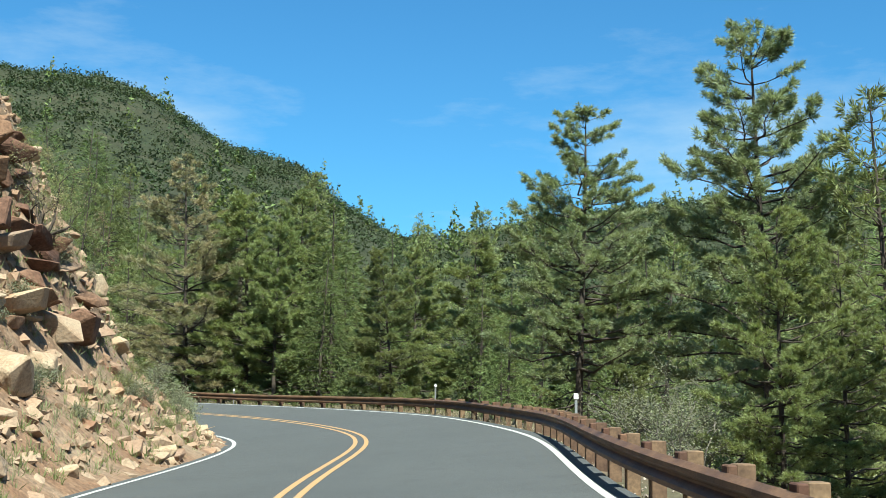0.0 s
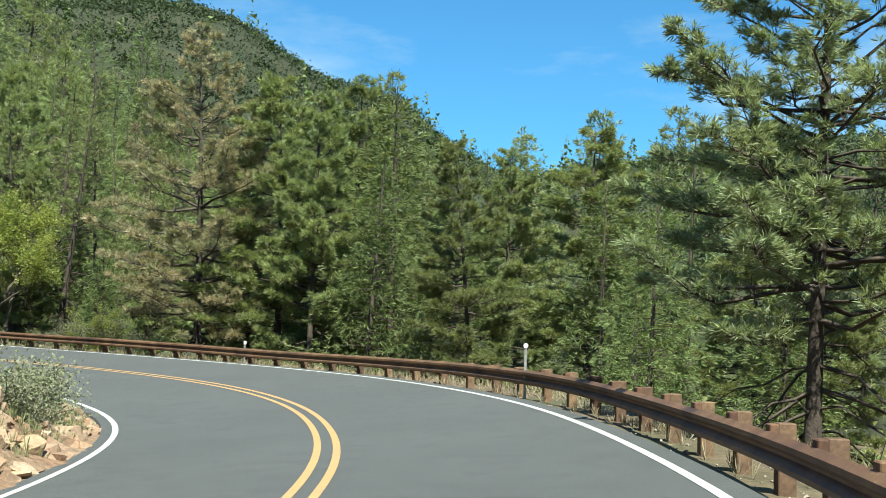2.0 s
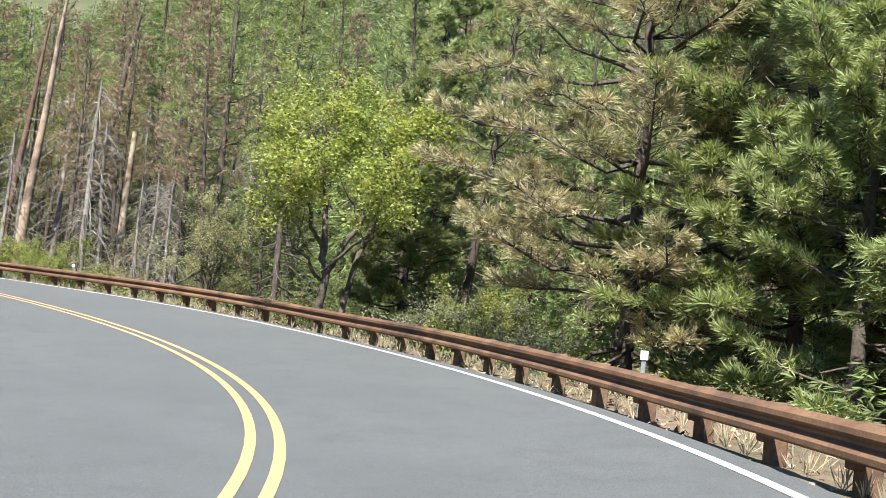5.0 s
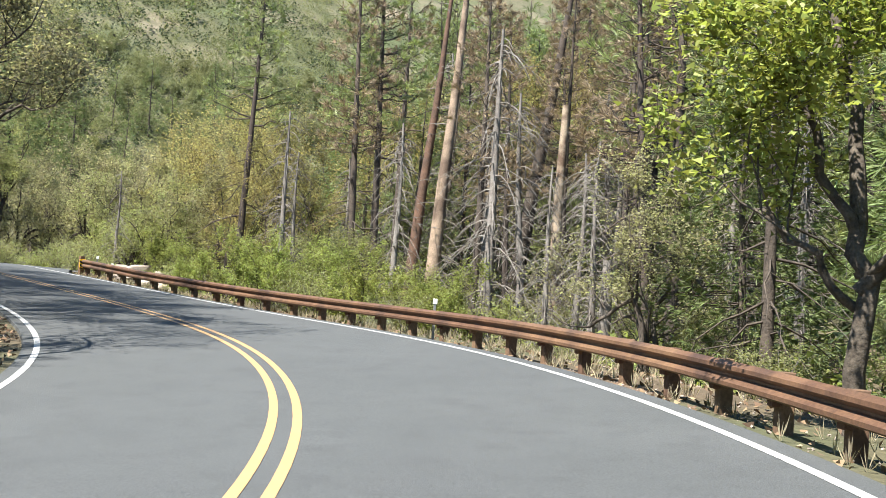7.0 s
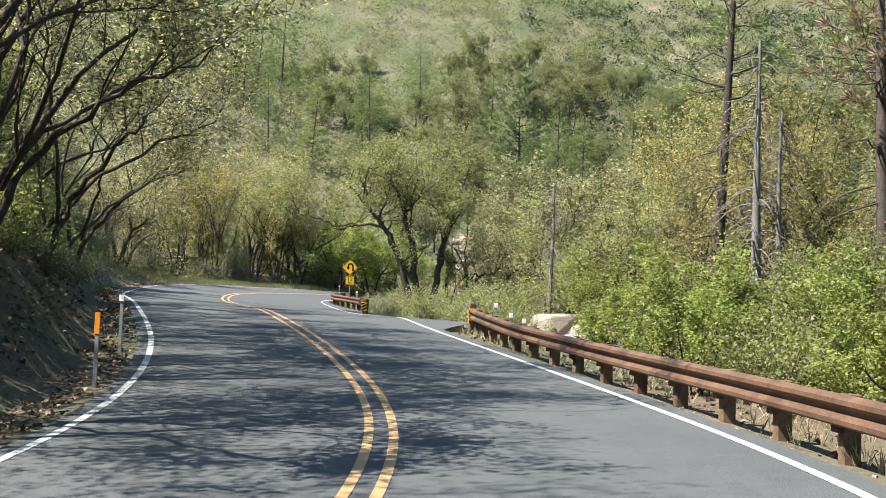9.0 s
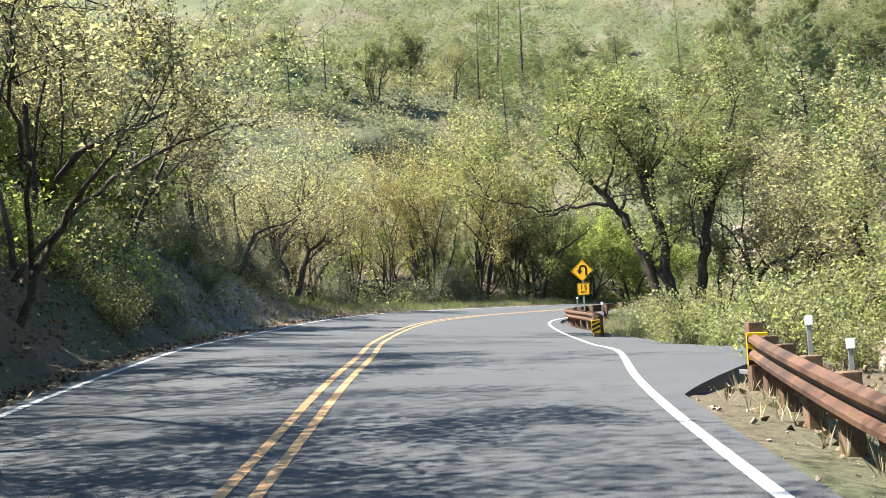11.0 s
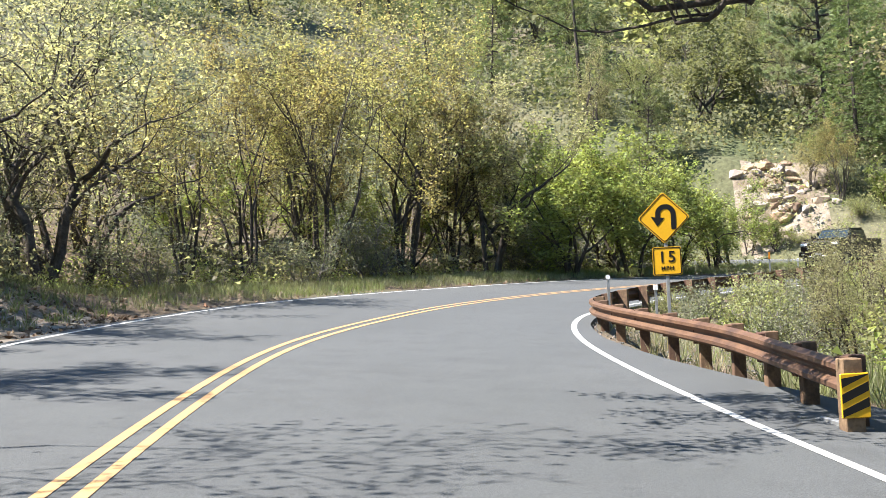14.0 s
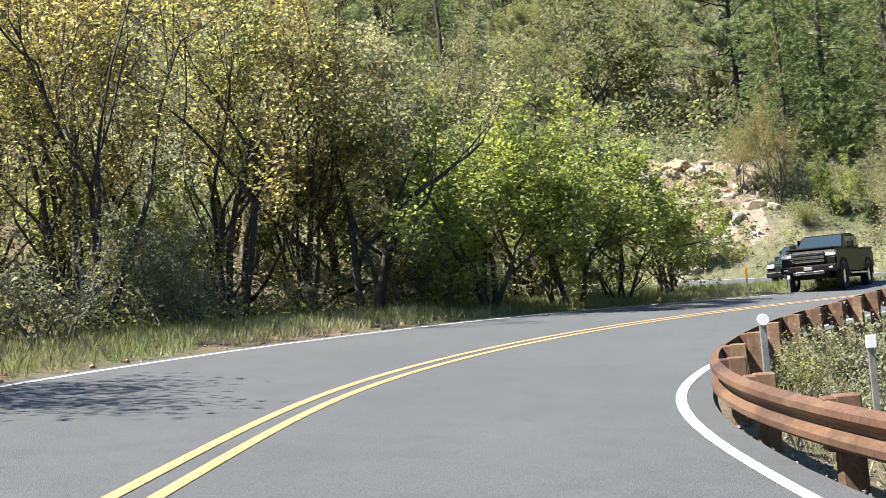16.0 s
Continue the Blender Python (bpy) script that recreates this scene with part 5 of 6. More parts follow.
def lay_stone(meshes, x, y, size, rng, parent=None, sink=0.35, steep=25):
    z = ground_at(x, y)
    ob = new("stone", rng.choice(meshes))
    m = pose(x, y, z + size * (0.5 - sink) * 0.6, rng.uniform(-steep, steep), rng.uniform(-steep, steep), rng.uniform(0, 360)) @ Matrix.Diagonal((size * rng.uniform(0.8, 1.25), size * rng.uniform(0.7, 1.1), size * rng.uniform(0.7, 1.1), 1))
    ob.matrix_basis = m
    if parent:
        ob.parent = parent
        ob.matrix_parent_inverse = parent.matrix_basis.inverted()
    return ob


cut_rng = random.Random(77)
rock_cut = new("rock_slope")
rock_cut.matrix_basis = pose(-7.0, 25.0, -1.0)
tagged(rock_cut, "steep orange sandstone rock slope with loose blocks", "rock slope")
for _ in range(230):
    s = cut_rng.uniform(14, CUT_END + 1)
    i = int(np.searchsorted(STATION, s))
    up = cut_rng.random() ** 1.3
    o = -ROAD[min(i, len(ROAD) - 1), 5] - 0.55 - up * (7.5 if s < CUT_END - 10 else 3.0)
    p, _ = at_station(s, o)
    big = cut_rng.random()
    size = (0.12 + 0.36 * big**3) if up < 0.3 else (0.18 + 0.62 * big**3)
    lay_stone(RED_STONES, p[0], p[1], size, cut_rng, rock_cut, 0.35 if up < 0.3 else 0.5)
# the steep outcrop above: broken red ledges one over another, shade coloured into most blocks
for row in range(5):
    s = 14.0
    while s < CUT_END - 15:
        size = cut_rng.uniform(0.45, 1.25)
        p, turn = at_station(s, -3.5 - 3.6 - 0.62 * row + cut_rng.uniform(-0.25, 0.25))
        lay_stone(LEDGE_STONES, p[0], p[1], size, cut_rng, rock_cut, 0.55, 10)
        s += size * cut_rng.uniform(0.9, 1.9)
# the boulders lying along the foot
for s, o, size in [(21.0, 1.0, 0.55), (22.2, 0.9, 0.42), (24.6, 1.1, 0.5), (33.0, 0.75, 0.36), (33.9, 0.8, 0.42), (34.7, 0.7, 0.33), (32.0, 1.0, 0.45), (36.0, 1.0, 0.38), (29.0, 2.6, 1.0), (27.0, 3.2, 1.2), (34.0, 3.4, 0.9)]:
    i = int(np.searchsorted(STATION, s))
    p, _ = at_station(s, -ROAD[i, 5] - o)
    lay_stone(RED_STONES, p[0], p[1], size, cut_rng, rock_cut, 0.25, 15)


def gravel(name, label, mat, n, area, seed, lo, hi):
    """Loose chips, too many to count: small squashed octahedra."""
    rng = np.random.default_rng(seed)
    x, y = area(rng, n)
    idx, d = road_frame(x, y)
    ok = (d > ROAD[idx, 4] + 0.4) | (d < -ROAD[idx, 5] - 0.35)
    x, y = x[ok], y[ok]
    n = len(x)
    r = lo + (hi - lo) * rng.uniform(0, 1, (n, 1, 1)) ** 2.5
    # jagged blocks turned every way
    base = np.array([(a, b, c) for a in (-1, 1) for b in (-1, 1) for c in (-1, 1)], float) * [0.8, 0.6, 0.45]
    V = (base[None] + rng.uniform(-0.3, 0.3, (n, 8, 3))) * r
    for p, q in ((0, 1), (1, 2), (0, 2)):
        a = rng.uniform(0, 6.28, (n, 1)) if (p, q) == (0, 1) else rng.normal(0, 0.5, (n, 1))
        vp, vq = V[..., p] * np.cos(a) - V[..., q] * np.sin(a), V[..., p] * np.sin(a) + V[..., q] * np.cos(a)
        V[..., p], V[..., q] = vp, vq
    V += np.stack([x, y, ground_height(x, y) + 0.01], 1)[:, None]
    f = np.array([(0, 1, 3, 2), (4, 6, 7, 5), (0, 4, 5, 1), (2, 3, 7, 6), (0, 2, 6, 4), (1, 5, 7, 3)])
    F = (f[None] + 8 * np.arange(n)[:, None, None]).reshape(-1, 4)
    return tagged(new(name, np_mesh(name, V.reshape(-1, 3), F, [mat])), label, "gravel", kind="stuff")


gravel("talus", "loose tan sandstone chips on the slope", SANDSTONE, 5200, road_band(12, CUT_END + 9, -11, -3.6), 51, 0.02, 0.22)
gravel("shoulder_gravel", "pale gravel on the road shoulder", PALE_ROCK, 7000, road_band(20, 225, 3.9, 7.6), 52, 0.008, 0.034)
gravel("bend_gravel", "grey gravel along the inside of the bend", GREY_ROCK, 3500, road_band(154, 186, 3.3, 8.2), 54, 0.008, 0.04)
gravel("bank_litter", "brown stones and litter on the bank", SANDSTONE, 1500, road_band(105, 195, -9, -4.2), 53, 0.03, 0.09)

def litter(name, label, mat, n, area, seed, size):
    """Fallen leaves lying flat, too many to count."""
    rng = np.random.default_rng(seed)
    x, y = area(rng, n)
    idx, d = road_frame(x, y)
    ok = (d > ROAD[idx, 4] + 0.5) | (d < -ROAD[idx, 5] - 0.35 - 0.5 * rng.uniform(0, 1, n) ** 2)
    x, y = x[ok], y[ok]
    C = np.c_[x, y, ground_height(x, y) + 0.03]
    return tagged(new(name, np_mesh(name, *leaves(C, size, rng, 0.5), [mat])), label, "leaf litter", kind="stuff")


LITTER = material("fallen_leaves", (0.130, 0.082, 0.048), 0.9, second=(0.210, 0.150, 0.095), scale=1.2, fine_amount=0.0, island=0.45)
litter("leaf_litter", "brown fallen leaves covering the road bank", LITTER, 16000, road_band(94, 170, -8.5, -3.9), 55, 0.06)
litter("wood_litter", "brown fallen leaves and needles below the trees", LITTER, 9000, road_band(60, 160, 4.8, 14), 56, 0.06)

cut_plants = random.Random(9)
for _ in range(72):
    s = cut_plants.uniform(14, CUT_END)
    i = int(np.searchsorted(STATION, s))
    p, _ = at_station(s, -ROAD[i, 5] - cut_plants.uniform(1.2, 8.0))
    plant("sage" if cut_plants.random() < 0.6 else "shrub", p[0], p[1], cut_plants.uniform(0.3, 0.7), 0.05)
for s, o, h in [(44.0, 2.4, 1.0), (46.5, 2.0, 1.1), (49.0, 1.6, 1.2), (51.0, 1.5, 1.4), (53.0, 1.5, 1.5), (55.0, 1.7, 1.4), (57.5, 1.8, 1.2), (60.0, 2.2, 1.0)]:
    i = int(np.searchsorted(STATION, s))
    p, _ = at_station(s, -ROAD[i, 5] - o)
    plant("sage", p[0], p[1], h, 0.1)
for x, y, h in [(-11.2, 23.5, 4.5), (-11.0, 19.5, 4.0), (-9.5, 28.0, 3.0)]:
    plant("bare_oak", x, y, h)

# the pale boulders behind the rail's end, and stones by the verge
pile_rng = random.Random(3)
for x, y, size in [(-76.6, 76.9, 1.35), (-78.6, 76.6, 1.2), (-75.0, 77.5, 1.2), (-77.6, 77.8, 1.0), (-79.8, 76.4, 0.8), (-74.2, 77.9, 0.8), (-76.0, 76.2, 0.6), (-74.4, 76.9, 0.7), (-73.4, 77.9, 0.5), (-78.0, 76.0, 0.5)]:
    ob = lay_stone(PALE_STONES, x, y, size, pile_rng, None, 0.1, 12)
    ob.name = "boulder"
    tagged(ob, "large pale tan boulder behind the guard rail", "boulder", "boulders by the rail end")
for x, y, size in [(-131.6, 52.2, 0.9), (-143.5, 60.6, 0.35), (-125.5, 53.6, 0.3)]:
    ob = lay_stone(GREY_STONES, x, y, size, pile_rng, None, 0.25, 10)
    ob.name = "boulder"
    tagged(ob, "weathered grey boulder on the grassy verge", "boulder")
outcrop = new("rock_outcrop")
outcrop.matrix_basis = pose(-167, 76.5, 6)
tagged(outcrop, "pale broken rock face on the far bank", "rock outcrop")
for k in range(46):
    x, y = pile_rng.uniform(-169.5, -164.8), pile_rng.gauss(75.6, 1.0) if k < 32 else pile_rng.uniform(73.5, 79.5)
    lay_stone(RED_STONES if k % 2 else PALE_STONES, x, y, pile_rng.uniform(0.35, 0.95), pile_rng, outcrop, 0.6, 20)


def branch_log(x, y, length, turn, seed):
    rng = random.Random(seed)
    lines = [[(k * length / 5, rng.uniform(-0.08, 0.08), 0.12 + rng.uniform(0, 0.06), 0.13 - 0.016 * k) for k in range(6)]]
    for _ in range(4):
        k = rng.uniform(0.2, 0.9) * length
        lines.append([(k, 0, 0.15, 0.03), (k + rng.uniform(-0.3, 0.4), rng.uniform(-0.5, 0.5), 0.5, 0.02), (k + 0.5, rng.uniform(-0.8, 0.8), 0.8, 0.008)])
    V, F = tubes(lines, 6)
    ob = new("fallen_log", np_mesh("fallen_log", V, F, [GREY_WOOD], smooth=True))
    ob.matrix_basis = pose(x, y, ground_at(x, y), 0, 0, turn)
    return tagged(ob, "pale grey fallen log on the wooded bank", "log")


branch_log(-129.0, 50.5, 3.2, 60, 1)
branch_log(-121.0, 50.0, 2.5, 120, 2)
branch_log(-127.5, 51.8, 2.0, 20, 3)


# ---- signs and markers ----
def flat_shape(points, depth):
    """A plate in the x-z plane, facing -y."""
    bm = bmesh.new()
    vs = [bm.verts.new((x, 0, z)) for x, z in points]
    f = bm.faces.new(vs)
    ext = bmesh.ops.extrude_face_region(bm, geom=[f])
    for v in ext["geom"]:
        if isinstance(v, bmesh.types.BMVert):
            v.co.y += depth
    bmesh.ops.recalc_face_normals(bm, faces=bm.faces)
    return bm


def rounded(w, h, r, n=5):
    pts = []
    for cx, cz, a0 in ((w / 2 - r, h / 2 - r, 0), (-w / 2 + r, h / 2 - r, 90), (-w / 2 + r, -h / 2 + r, 180), (w / 2 - r, -h / 2 + r, 270)):
        for k in range(n):
            a = radians(a0 + 90 * k / (n - 1))
            pts.append((cx + r * math.cos(a), cz + r * math.sin(a)))
    return pts


def ring_frame(points, width, depth):
    """A closed border line of a plate, drawn inwards by width."""
    c = np.mean(points, axis=0)
    P = np.array(points)
    Q = c + (P - c) * (1 - width / np.abs(P - c).max())
    n = len(P)
    V = [(x, 0, z) for x, z in P] + [(x, 0, z) for x, z in Q] + [(x, depth, z) for x, z in P] + [(x, depth, z) for x, z in Q]
    F = []
    for i in range(n):
        j = (i + 1) % n
        F += [(i, n + i, n + j, j), (2 * n + j, 3 * n + j, 3 * n + i, 2 * n + i), (i, j, 2 * n + j, 2 * n + i), (n + j, n + i, 3 * n + i, 3 * n + j)]
    return V, F


def text_mesh(name, body, size, mat, bold=0.0):
    cu = bpy.data.curves.new(name, "FONT")
    cu.body, cu.size, cu.align_x, cu.align_y = body, size, "CENTER", "CENTER"
    cu.extrude, cu.offset, cu.space_character = 0.003, bold, 1.2
    cu.resolution_u = 4
    tmp = bpy.data.objects.new(name, cu)
    scene.collection.objects.link(tmp)
    bpy.context.view_layer.update()
    me = bpy.data.meshes.new_from_object(tmp.evaluated_get(bpy.context.evaluated_depsgraph_get()))
    bpy.data.objects.remove(tmp)
    me.transform(Matrix.Rotation(radians(90), 4, "X"))
    me.materials.clear()
    me.materials.append(mat)
    me.name = name
    return me


def curve_sign(x, y, turn):
    g = ground_at(x, y)
    sign = new("curve_sign")
    sign.matrix_basis = pose(x, y, g, 0, 0, turn) @ Matrix.Scale(1.08, 4)
    tagged(sign, "yellow diamond hairpin sign over a 15 mph plate", "road sign")
    zc, side = (3.75 - g) / 1.08, 0.61
    half = side / math.sqrt(2)
    dia = [(px * math.cos(radians(45)) - pz * math.sin(radians(45)), px * math.sin(radians(45)) + pz * math.cos(radians(45))) for px, pz in rounded(side, side, 0.05)]
    panel = part("panel", flat_shape(dia, 0.006), SIGN_YELLOW, sign, "yellow diamond panel")
    panel.matrix_basis = pose(0, -0.03, zc)
    V, F = ring_frame([(a * 0.95, b * 0.95) for a, b in dia], 0.016, 0.004)
    child("border", np_mesh("border", V, F, [SIGN_BLACK]), panel).matrix_basis = pose(0, -0.0045, 0)
    # the arrow: a thick hook that rises, turns and points down to the left
    R, w = 0.125, 0.041
    outer, inner = [], []
    for k in range(17):
        a = radians(180 * k / 16)
        outer.append((0.012 + (R + w) * math.cos(a), 0.06 + (R + w) * math.sin(a)))
        inner.append((0.012 + (R - w) * math.cos(a), 0.06 + (R - w) * math.sin(a)))
    lx = 0.012 - R
    left_end = [(lx - w, 0.015), (lx - 0.115, 0.03), (lx - 0.015, -0.14), (lx + 0.105, 0.0), (lx + w, 0.005)]
    pts = [(0.012 + R + w, -0.19)] + outer + left_end + inner[::-1] + [(0.012 + R - w, -0.19)]
    arrow = part("arrow", flat_shape(pts, 0.004), SIGN_BLACK, panel, "black hairpin arrow")
    arrow.matrix_basis = pose(0.02, -0.0045, 0)
    plate_z = zc - half - 0.045 - 0.235
    plate = part("speed_plate", flat_shape(rounded(0.47, 0.47, 0.035), 0.006), SIGN_YELLOW, sign, "yellow speed plate")
    plate.matrix_basis = pose(0.02, -0.03, plate_z)
    V, F = ring_frame(rounded(0.45, 0.45, 0.03), 0.013, 0.004)
    child("border", np_mesh("border", V, F, [SIGN_BLACK]), plate).matrix_basis = pose(0, -0.0045, 0)
    child("number", text_mesh("number", "15", 0.26, SIGN_BLACK, 0.0025), plate).matrix_basis = pose(0, -0.003, 0.06)
    child("unit", text_mesh("unit", "MPH", 0.095, SIGN_BLACK, 0.0005), plate).matrix_basis = pose(0, -0.003, -0.118)
    post = part("post", box_bm(-0.028, 0.028, -0.022, 0.03, -0.5, zc + 0.3, 0.004), STEEL, sign, "galvanised square post")
    post.matrix_basis = pose(0.015, 0, 0)
    part("sleeve", box_bm(-0.04, 0.055, -0.035, 0.045, -0.2, 0.55, 0.004), STEEL, sign)
    return sign


curve_sign(-107.15, 67.18, 92)


def delineator(x, y, top, cap, turn, label, foot=None):
    """A slim steel marker post with a small reflector; top is its height above sea of the road."""
    g = ground_at(x, y)
    ob = new("delineator")
    ob.matrix_basis = pose(x, y, g, 0, 0, turn)
    tagged(ob, label, "marker post", "roadside marker posts")
    h = top - g
    bm = box_bm(-0.032, 0.032, -0.012, 0.012, -0.3, h - 0.05, 0.004)
    part("post", bm, STEEL, ob)
    if cap == "orange":
        part("reflector", box_bm(-0.045, 0.045, -0.022, -0.0125, h - 0.34, h, 0.006), ORANGE, ob, "orange reflector strip")
    elif cap == "round":
        bm = bmesh.new()
        bmesh.ops.create_cone(bm, cap_ends=True, segments=14, radius1=0.055, radius2=0.055, depth=0.02)
        bmesh.ops.rotate(bm, verts=bm.verts, cent=(0, 0, 0), matrix=Matrix.Rotation(radians(90), 3, "X"))
        bmesh.ops.translate(bm, verts=bm.verts, vec=(0, -0.023, h - 0.06))
        part("reflector", bm, REFLECT, ob, "round white reflector")
    else:
        part("reflector", box_bm(-0.055, 0.055, -0.03, -0.0125, h - 0.13, h, 0.008), REFLECT, ob, "white reflector cap")
    return ob


GREY_POST = "grey steel marker post with white reflector"
for x, y, z, cap, turn in [(3.8, 27.4, -0.48, "cap", 5), (-1.0, 47.95, -0.16, "round", 15), (-13.45, 64.75, -0.40, "cap", 40), (-45.9, 77.6, 0.37, "cap", 75),
                           (-114.28, 65.92, 2.86, "round", 95), (-74.61, 74.55, 1.40, "cap", 95), (-73.16, 74.95, 1.10, "cap", 95), (-71.71, 75.25, 0.95, "cap", 95), (-114.71, 67.03, 2.56, "plain", 95)]:
    delineator(x, y, z, cap, turn, GREY_POST)
for x, y, z, cap in [(-56.8, 67.7, 0.70, "orange"), (-61.5, 66.75, 1.05, "plain")]:
    delineator(x, y, z, cap, 85, "white marker post with orange top" if cap == "orange" else GREY_POST)
delineator(-144.4, 72.7, 3.81, "orange", 100, "white marker post with orange top")
delineator(-143.5, 73.9, 3.42, "plain", 100, GREY_POST)


def end_marker(s, off, flip):
    """The striped object marker at the end of a guard rail, on its stout post with a brace."""
    p, turn = at_station(s, off)
    ob = new("rail_end_marker")
    ob.matrix_basis = pose(*p, 0, 0, turn)
    tagged(ob, "yellow and black striped marker at the rail end", "object marker", "rail end markers")
    part("post", box_bm(-0.10, 0.10, 0.02, 0.22, -0.5, 0.72, 0.01), RUST_POST, ob)
    plate = part("plate", box_bm(-0.145, 0.145, -0.01, 0.012, 0.14, 0.58, 0.008), SIGN_YELLOW, ob, "yellow marker plate")
    for k in range(3):
        z = 0.13 + 0.155 * k
        pts = [(-0.135, z), (-0.135, z + 0.092), (0.135, z + 0.092 + 0.12 * flip), (0.135, z + 0.12 * flip)]
        pts = [(a, min(0.57, max(0.15, b))) for a, b in pts]
        part("stripe", flat_shape(pts, 0.004), SIGN_BLACK, plate, "black slanted stripe").matrix_basis = pose(0, -0.0145, 0)
    part("brace", box_bm(-0.03, 0.03, 0.22, 0.95, 0.0, 0.06, 0.005), STEEL, ob)
    return ob


end_marker(S_END_A + 0.25, right_edge(S_END_A) + 1.62, -1)
end_marker(S_NOSE_B - 0.25, right_edge(S_NOSE_B) + 0.85, 1)

# ---- vehicles ----
CAR_DARK = material("dark_bronze_paint", (0.010, 0.008, 0.0075), 0.34, 0.0, second=(0.014, 0.011, 0.010), scale=2, fine_amount=0.0, spec=0.12)
CAR_GREEN = material("dark_green_paint", (0.016, 0.024, 0.025), 0.34, 0.0, fine_amount=0.0, spec=0.15)
CHROME = material("chrome", (0.75, 0.75, 0.76), 0.15, 1.0, fine_amount=0.05)
TYRE = material("tyre_rubber", (0.018, 0.018, 0.018), 0.85, fine_amount=0.2)
DARK_GLASS = material("tinted_glass", (0.02, 0.03, 0.035), 0.06, fine_amount=0.0, spec=0.8)
LAMP = material("headlamp_lens", (0.75, 0.75, 0.72), 0.1, fine_amount=0.0, spec=0.8)


def side_profile(points, half, mat, name, parent, bevel=0.05, taper=0.0, label=""):
    """A body made from its outline in the y-z plane, drawn out to both sides; the upper part may lean in."""
    bm = bmesh.new()
    top, low = max(z for _, z in points), min(z for _, z in points)
    vs = [bm.verts.new((-half, y, z)) for y, z in points]
    f = bm.faces.new(vs)
    ext = bmesh.ops.extrude_face_region(bm, geom=[f])
    for v in ext["geom"]:
        if isinstance(v, bmesh.types.BMVert):
            v.co.x = half
    for v in bm.verts:
        v.co.x *= 1 - taper * (v.co.z - low) / (top - low)
    bmesh.ops.recalc_face_normals(bm, faces=bm.faces)
    bmesh.ops.bevel(bm, geom=bm.edges[:], offset=bevel, segments=2, affect="EDGES")
    return part(name, bm, mat, parent, label, smooth=False)


def wheel(parent, x, y, r):
    hub = part("wheel", ring_bm(r, 0.26, 0.62), TYRE, parent, "black tyre")
    hub.matrix_basis = pose(x, y, r)
    rim = part("rim", ring_bm(r * 0.62, 0.20, 0.15), CHROME, hub, "bright alloy rim")
    return hub


def ring_bm(r, width, hole):
    bm = bmesh.new()
    n = 24
    prof = [(r * hole, -width / 2), (r * 0.94, -width / 2), (r, -width / 3), (r, width / 3), (r * 0.94, width / 2), (r * hole, width / 2)]
    rows = [[bm.verts.new((w, q * math.cos(2 * math.pi * k / n), q * math.sin(2 * math.pi * k / n))) for q, w in prof] for k in range(n)]
    for k in range(n):
        a, b = rows[k], rows[(k + 1) % n]
        for j in range(len(prof)):
            i = (j + 1) % len(prof)
            bm.faces.new((a[j], a[i], b[i], b[j]))
    return bm


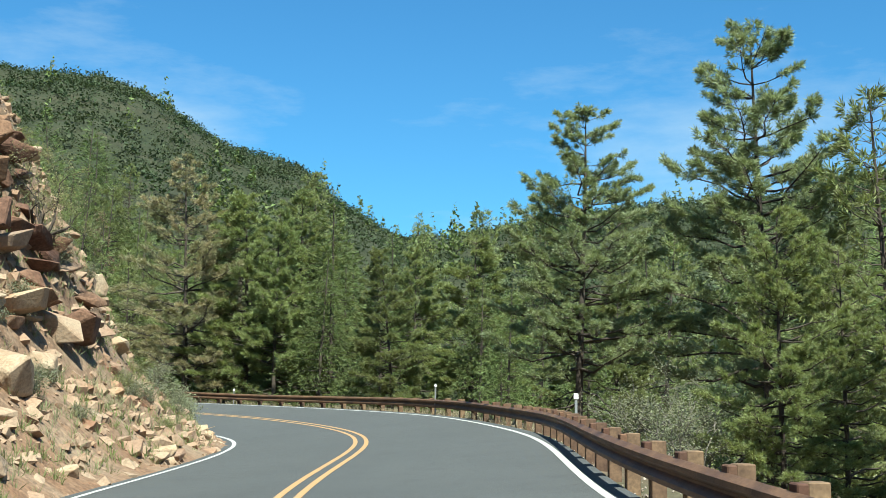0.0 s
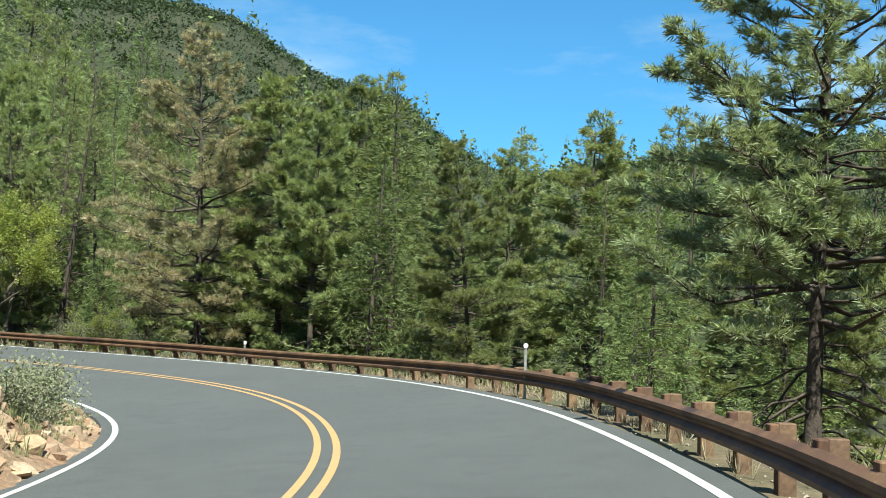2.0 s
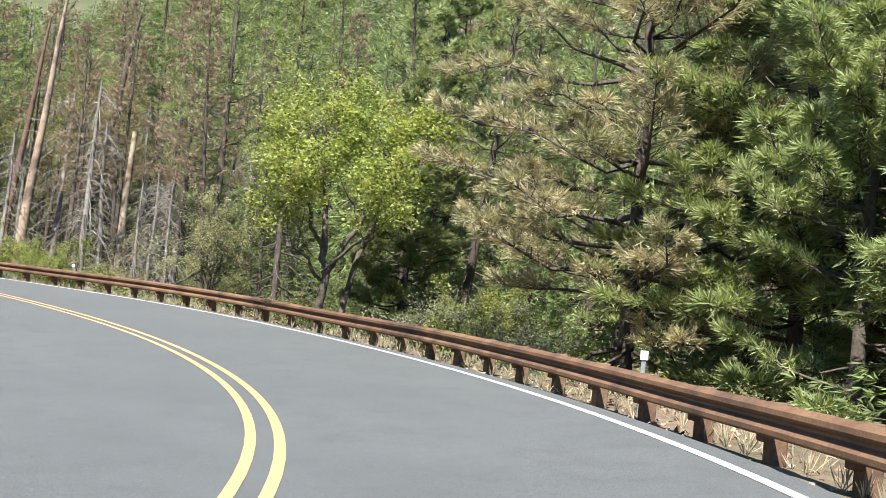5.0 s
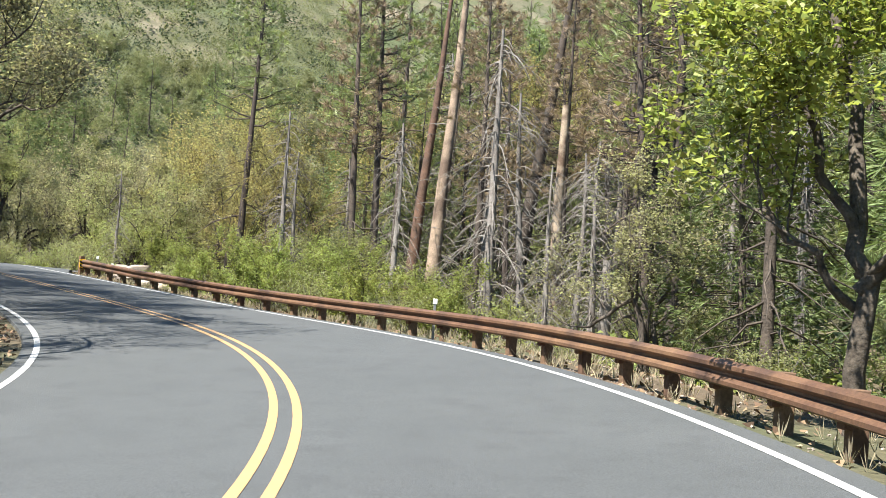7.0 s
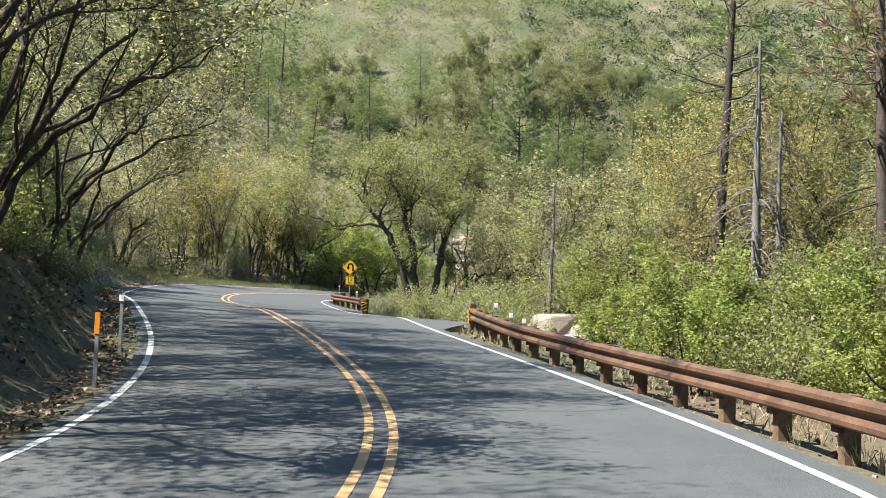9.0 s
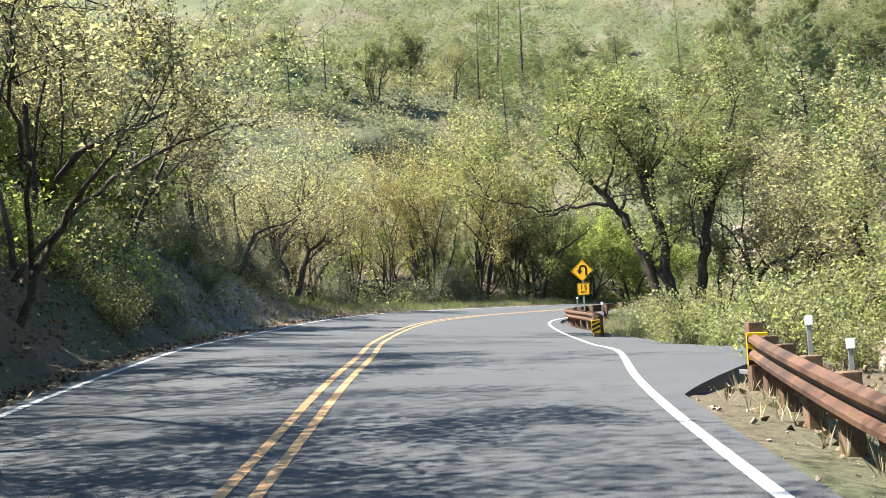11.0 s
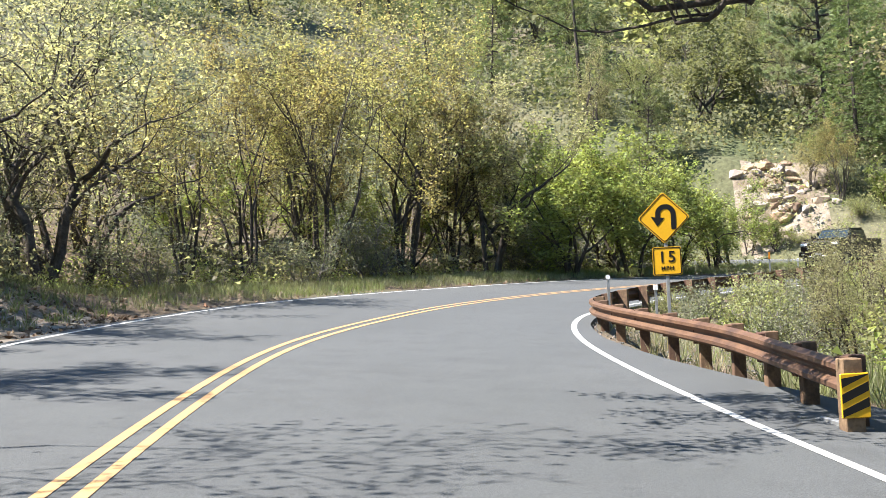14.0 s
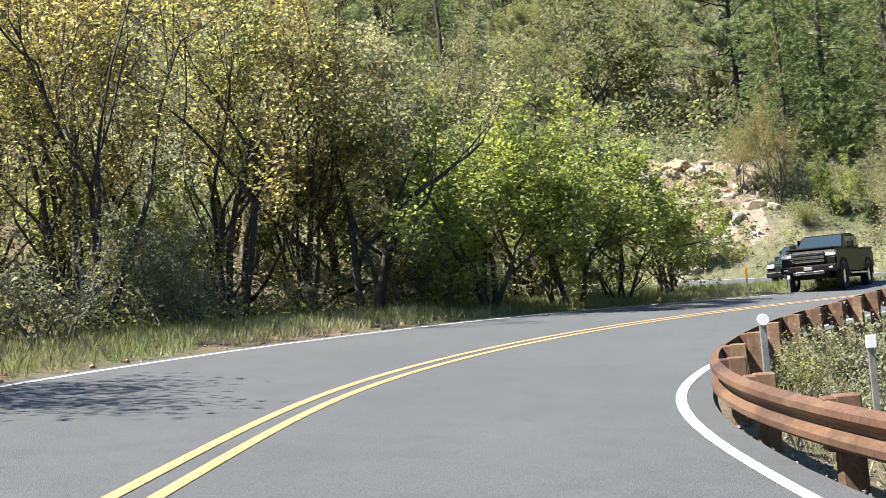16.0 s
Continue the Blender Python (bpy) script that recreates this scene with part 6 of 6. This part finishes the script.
def pickup(x, y, z, turn):
    """Nose along -y of its own axes."""
    car = new("pickup_truck")
    car.matrix_basis = pose(x, y, z, 0, 0, turn)
    tagged(car, "dark bronze lifted pickup truck with chrome grille", "pickup truck")
    side_profile([(-2.75, 0.75), (-2.80, 1.20), (-2.70, 1.42), (-1.35, 1.50), (-1.3, 1.45), (2.85, 1.45), (2.9, 0.75), (2.2, 0.65), (-2.2, 0.65)], 0.98, CAR_DARK, "body", car, 0.05, 0.03)
    side_profile([(-1.35, 1.44), (-0.62, 2.02), (0.9, 2.06), (1.15, 1.44)], 0.88, CAR_DARK, "cab", car, 0.06, 0.14)
    side_profile([(-1.27, 1.53), (-0.68, 1.98), (-0.66, 1.95), (-1.22, 1.50)], 0.80, DARK_GLASS, "windscreen", car, 0.004, 0.14)
    for sx in (-1, 1):
        for y0, y1 in ((-0.95, -0.12), (-0.02, 0.85)):
            part("side_window", box_bm(min(sx * 0.86, sx * 0.835), max(sx * 0.86, sx * 0.835), y0, y1, 1.56, 1.90, 0.01), DARK_GLASS, car)
        part("headlamp", box_bm(min(sx * 0.60, sx * 0.95), max(sx * 0.60, sx * 0.95), -2.83, -2.74, 1.20, 1.31, 0.03), LAMP, car, "clear headlamp")
        part("mirror", box_bm(min(sx * 0.92, sx * 1.16), max(sx * 0.92, sx * 1.16), -1.0, -0.9, 1.50, 1.74, 0.03), CAR_DARK, car)
        part("fog_lamp", box_bm(min(sx * 0.72, sx * 0.86), max(sx * 0.72, sx * 0.86), -2.955, -2.93, 0.76, 0.83, 0.01), STEEL, car)
        part("step_bar", box_bm(min(sx * 0.95, sx * 1.05), max(sx * 0.95, sx * 1.05), -1.2, 1.3, 0.52, 0.60, 0.02), CHROME, car)
        for wy in (-1.85, 1.85):
            wheel(car, sx * 0.87, wy, 0.46)
            bm = bmesh.new()
            prev = None
            for k in range(11):
                a = radians(180 * k / 10)
                ring = [bm.verts.new((sx * w, wy + q * math.cos(a), 0.50 + q * math.sin(a))) for q, w in ((0.53, 0.99), (0.62, 1.01), (0.62, 0.90), (0.53, 0.90))]
                if prev:
                    for j in range(4):
                        bm.faces.new((prev[j], prev[(j + 1) % 4], ring[(j + 1) % 4], ring[j]))
                prev = ring
            bmesh.ops.recalc_face_normals(bm, faces=bm.faces)
            part("wheel_arch", bm, TYRE, car, "black wheel arch")
    grille = part("grille", box_bm(-0.58, 0.58, -2.86, -2.76, 0.98, 1.38, 0.03), SIGN_BLACK, car, "black grille opening")
    for k in range(3):
        part("grille_bar", box_bm(-0.57, 0.57, -2.89, -2.85, 1.02 + 0.13 * k, 1.09 + 0.13 * k, 0.012), CHROME, grille, "chrome bar")
    part("bumper", box_bm(-1.0, 1.0, -2.94, -2.72, 0.66, 0.92, 0.06, 3), CAR_DARK, car, "dark front bumper")
    part("skid_plate", box_bm(-0.55, 0.55, -2.955, -2.90, 0.60, 0.70, 0.02), CHROME, car, "bright skid plate")
    part("bonnet", box_bm(-0.84, 0.84, -2.62, -1.22, 1.46, 1.545, 0.05, 3), CAR_DARK, car)
    part("bed_rail", box_bm(-0.97, 0.97, 1.2, 2.86, 1.44, 1.50, 0.02), CAR_DARK, car)
    part("number_plate", box_bm(-0.15, 0.15, -2.96, -2.935, 0.74, 0.86, 0.005), STEEL, car, "plain grey plate")
    part("chassis", box_bm(-0.55, 0.55, -2.3, 2.6, 0.42, 0.70, 0.03), TYRE, car)
    return car


def suv(x, y, z, turn):
    car = new("suv_car")
    car.matrix_basis = pose(x, y, z, 0, 0, turn)
    tagged(car, "dark green off-road car coming round the bend", "car")
    side_profile([(-2.3, 0.55), (-2.35, 0.95), (-2.2, 1.08), (-1.15, 1.16), (-1.1, 1.14), (2.2, 1.14), (2.25, 0.55), (1.6, 0.42), (-1.7, 0.42)], 0.90, CAR_GREEN, "body", car, 0.05, 0.03)
    side_profile([(-1.15, 1.10), (-0.45, 1.72), (2.0, 1.74), (2.15, 1.10)], 0.84, CAR_GREEN, "cabin", car, 0.06, 0.12)
    side_profile([(-1.06, 1.20), (-0.52, 1.67), (-0.50, 1.64), (-1.0, 1.17)], 0.76, DARK_GLASS, "windscreen", car, 0.004, 0.12)
    for sx in (-1, 1):
        for y0, y1 in ((-0.7, 0.05), (0.15, 0.95), (1.05, 1.8)):
            part("side_window", box_bm(min(sx * 0.82, sx * 0.79), max(sx * 0.82, sx * 0.79), y0, y1, 1.22, 1.56, 0.01), DARK_GLASS, car)
        part("headlamp", box_bm(min(sx * 0.55, sx * 0.85), max(sx * 0.55, sx * 0.85), -2.38, -2.3, 0.82, 0.98, 0.02), LAMP, car, "clear headlamp")
        part("mirror", box_bm(min(sx * 0.84, sx * 1.04), max(sx * 0.84, sx * 1.04), -0.75, -0.66, 1.16, 1.34, 0.03), CAR_GREEN, car)
        part("roof_rail", box_bm(min(sx * 0.62, sx * 0.66), max(sx * 0.62, sx * 0.66), -0.3, 1.8, 1.78, 1.82, 0.01), SIGN_BLACK, car)
        for wy in (-1.4, 1.4):
            wheel(car, sx * 0.80, wy, 0.37)
    part("bumper", box_bm(-0.9, 0.9, -2.42, -2.25, 0.45, 0.68, 0.05, 2), SIGN_BLACK, car, "black bumper")
    return car


pickup(-147.8, 76.6, 2.82, 59)
suv(-153.2, 77.2, 3.0, 58)
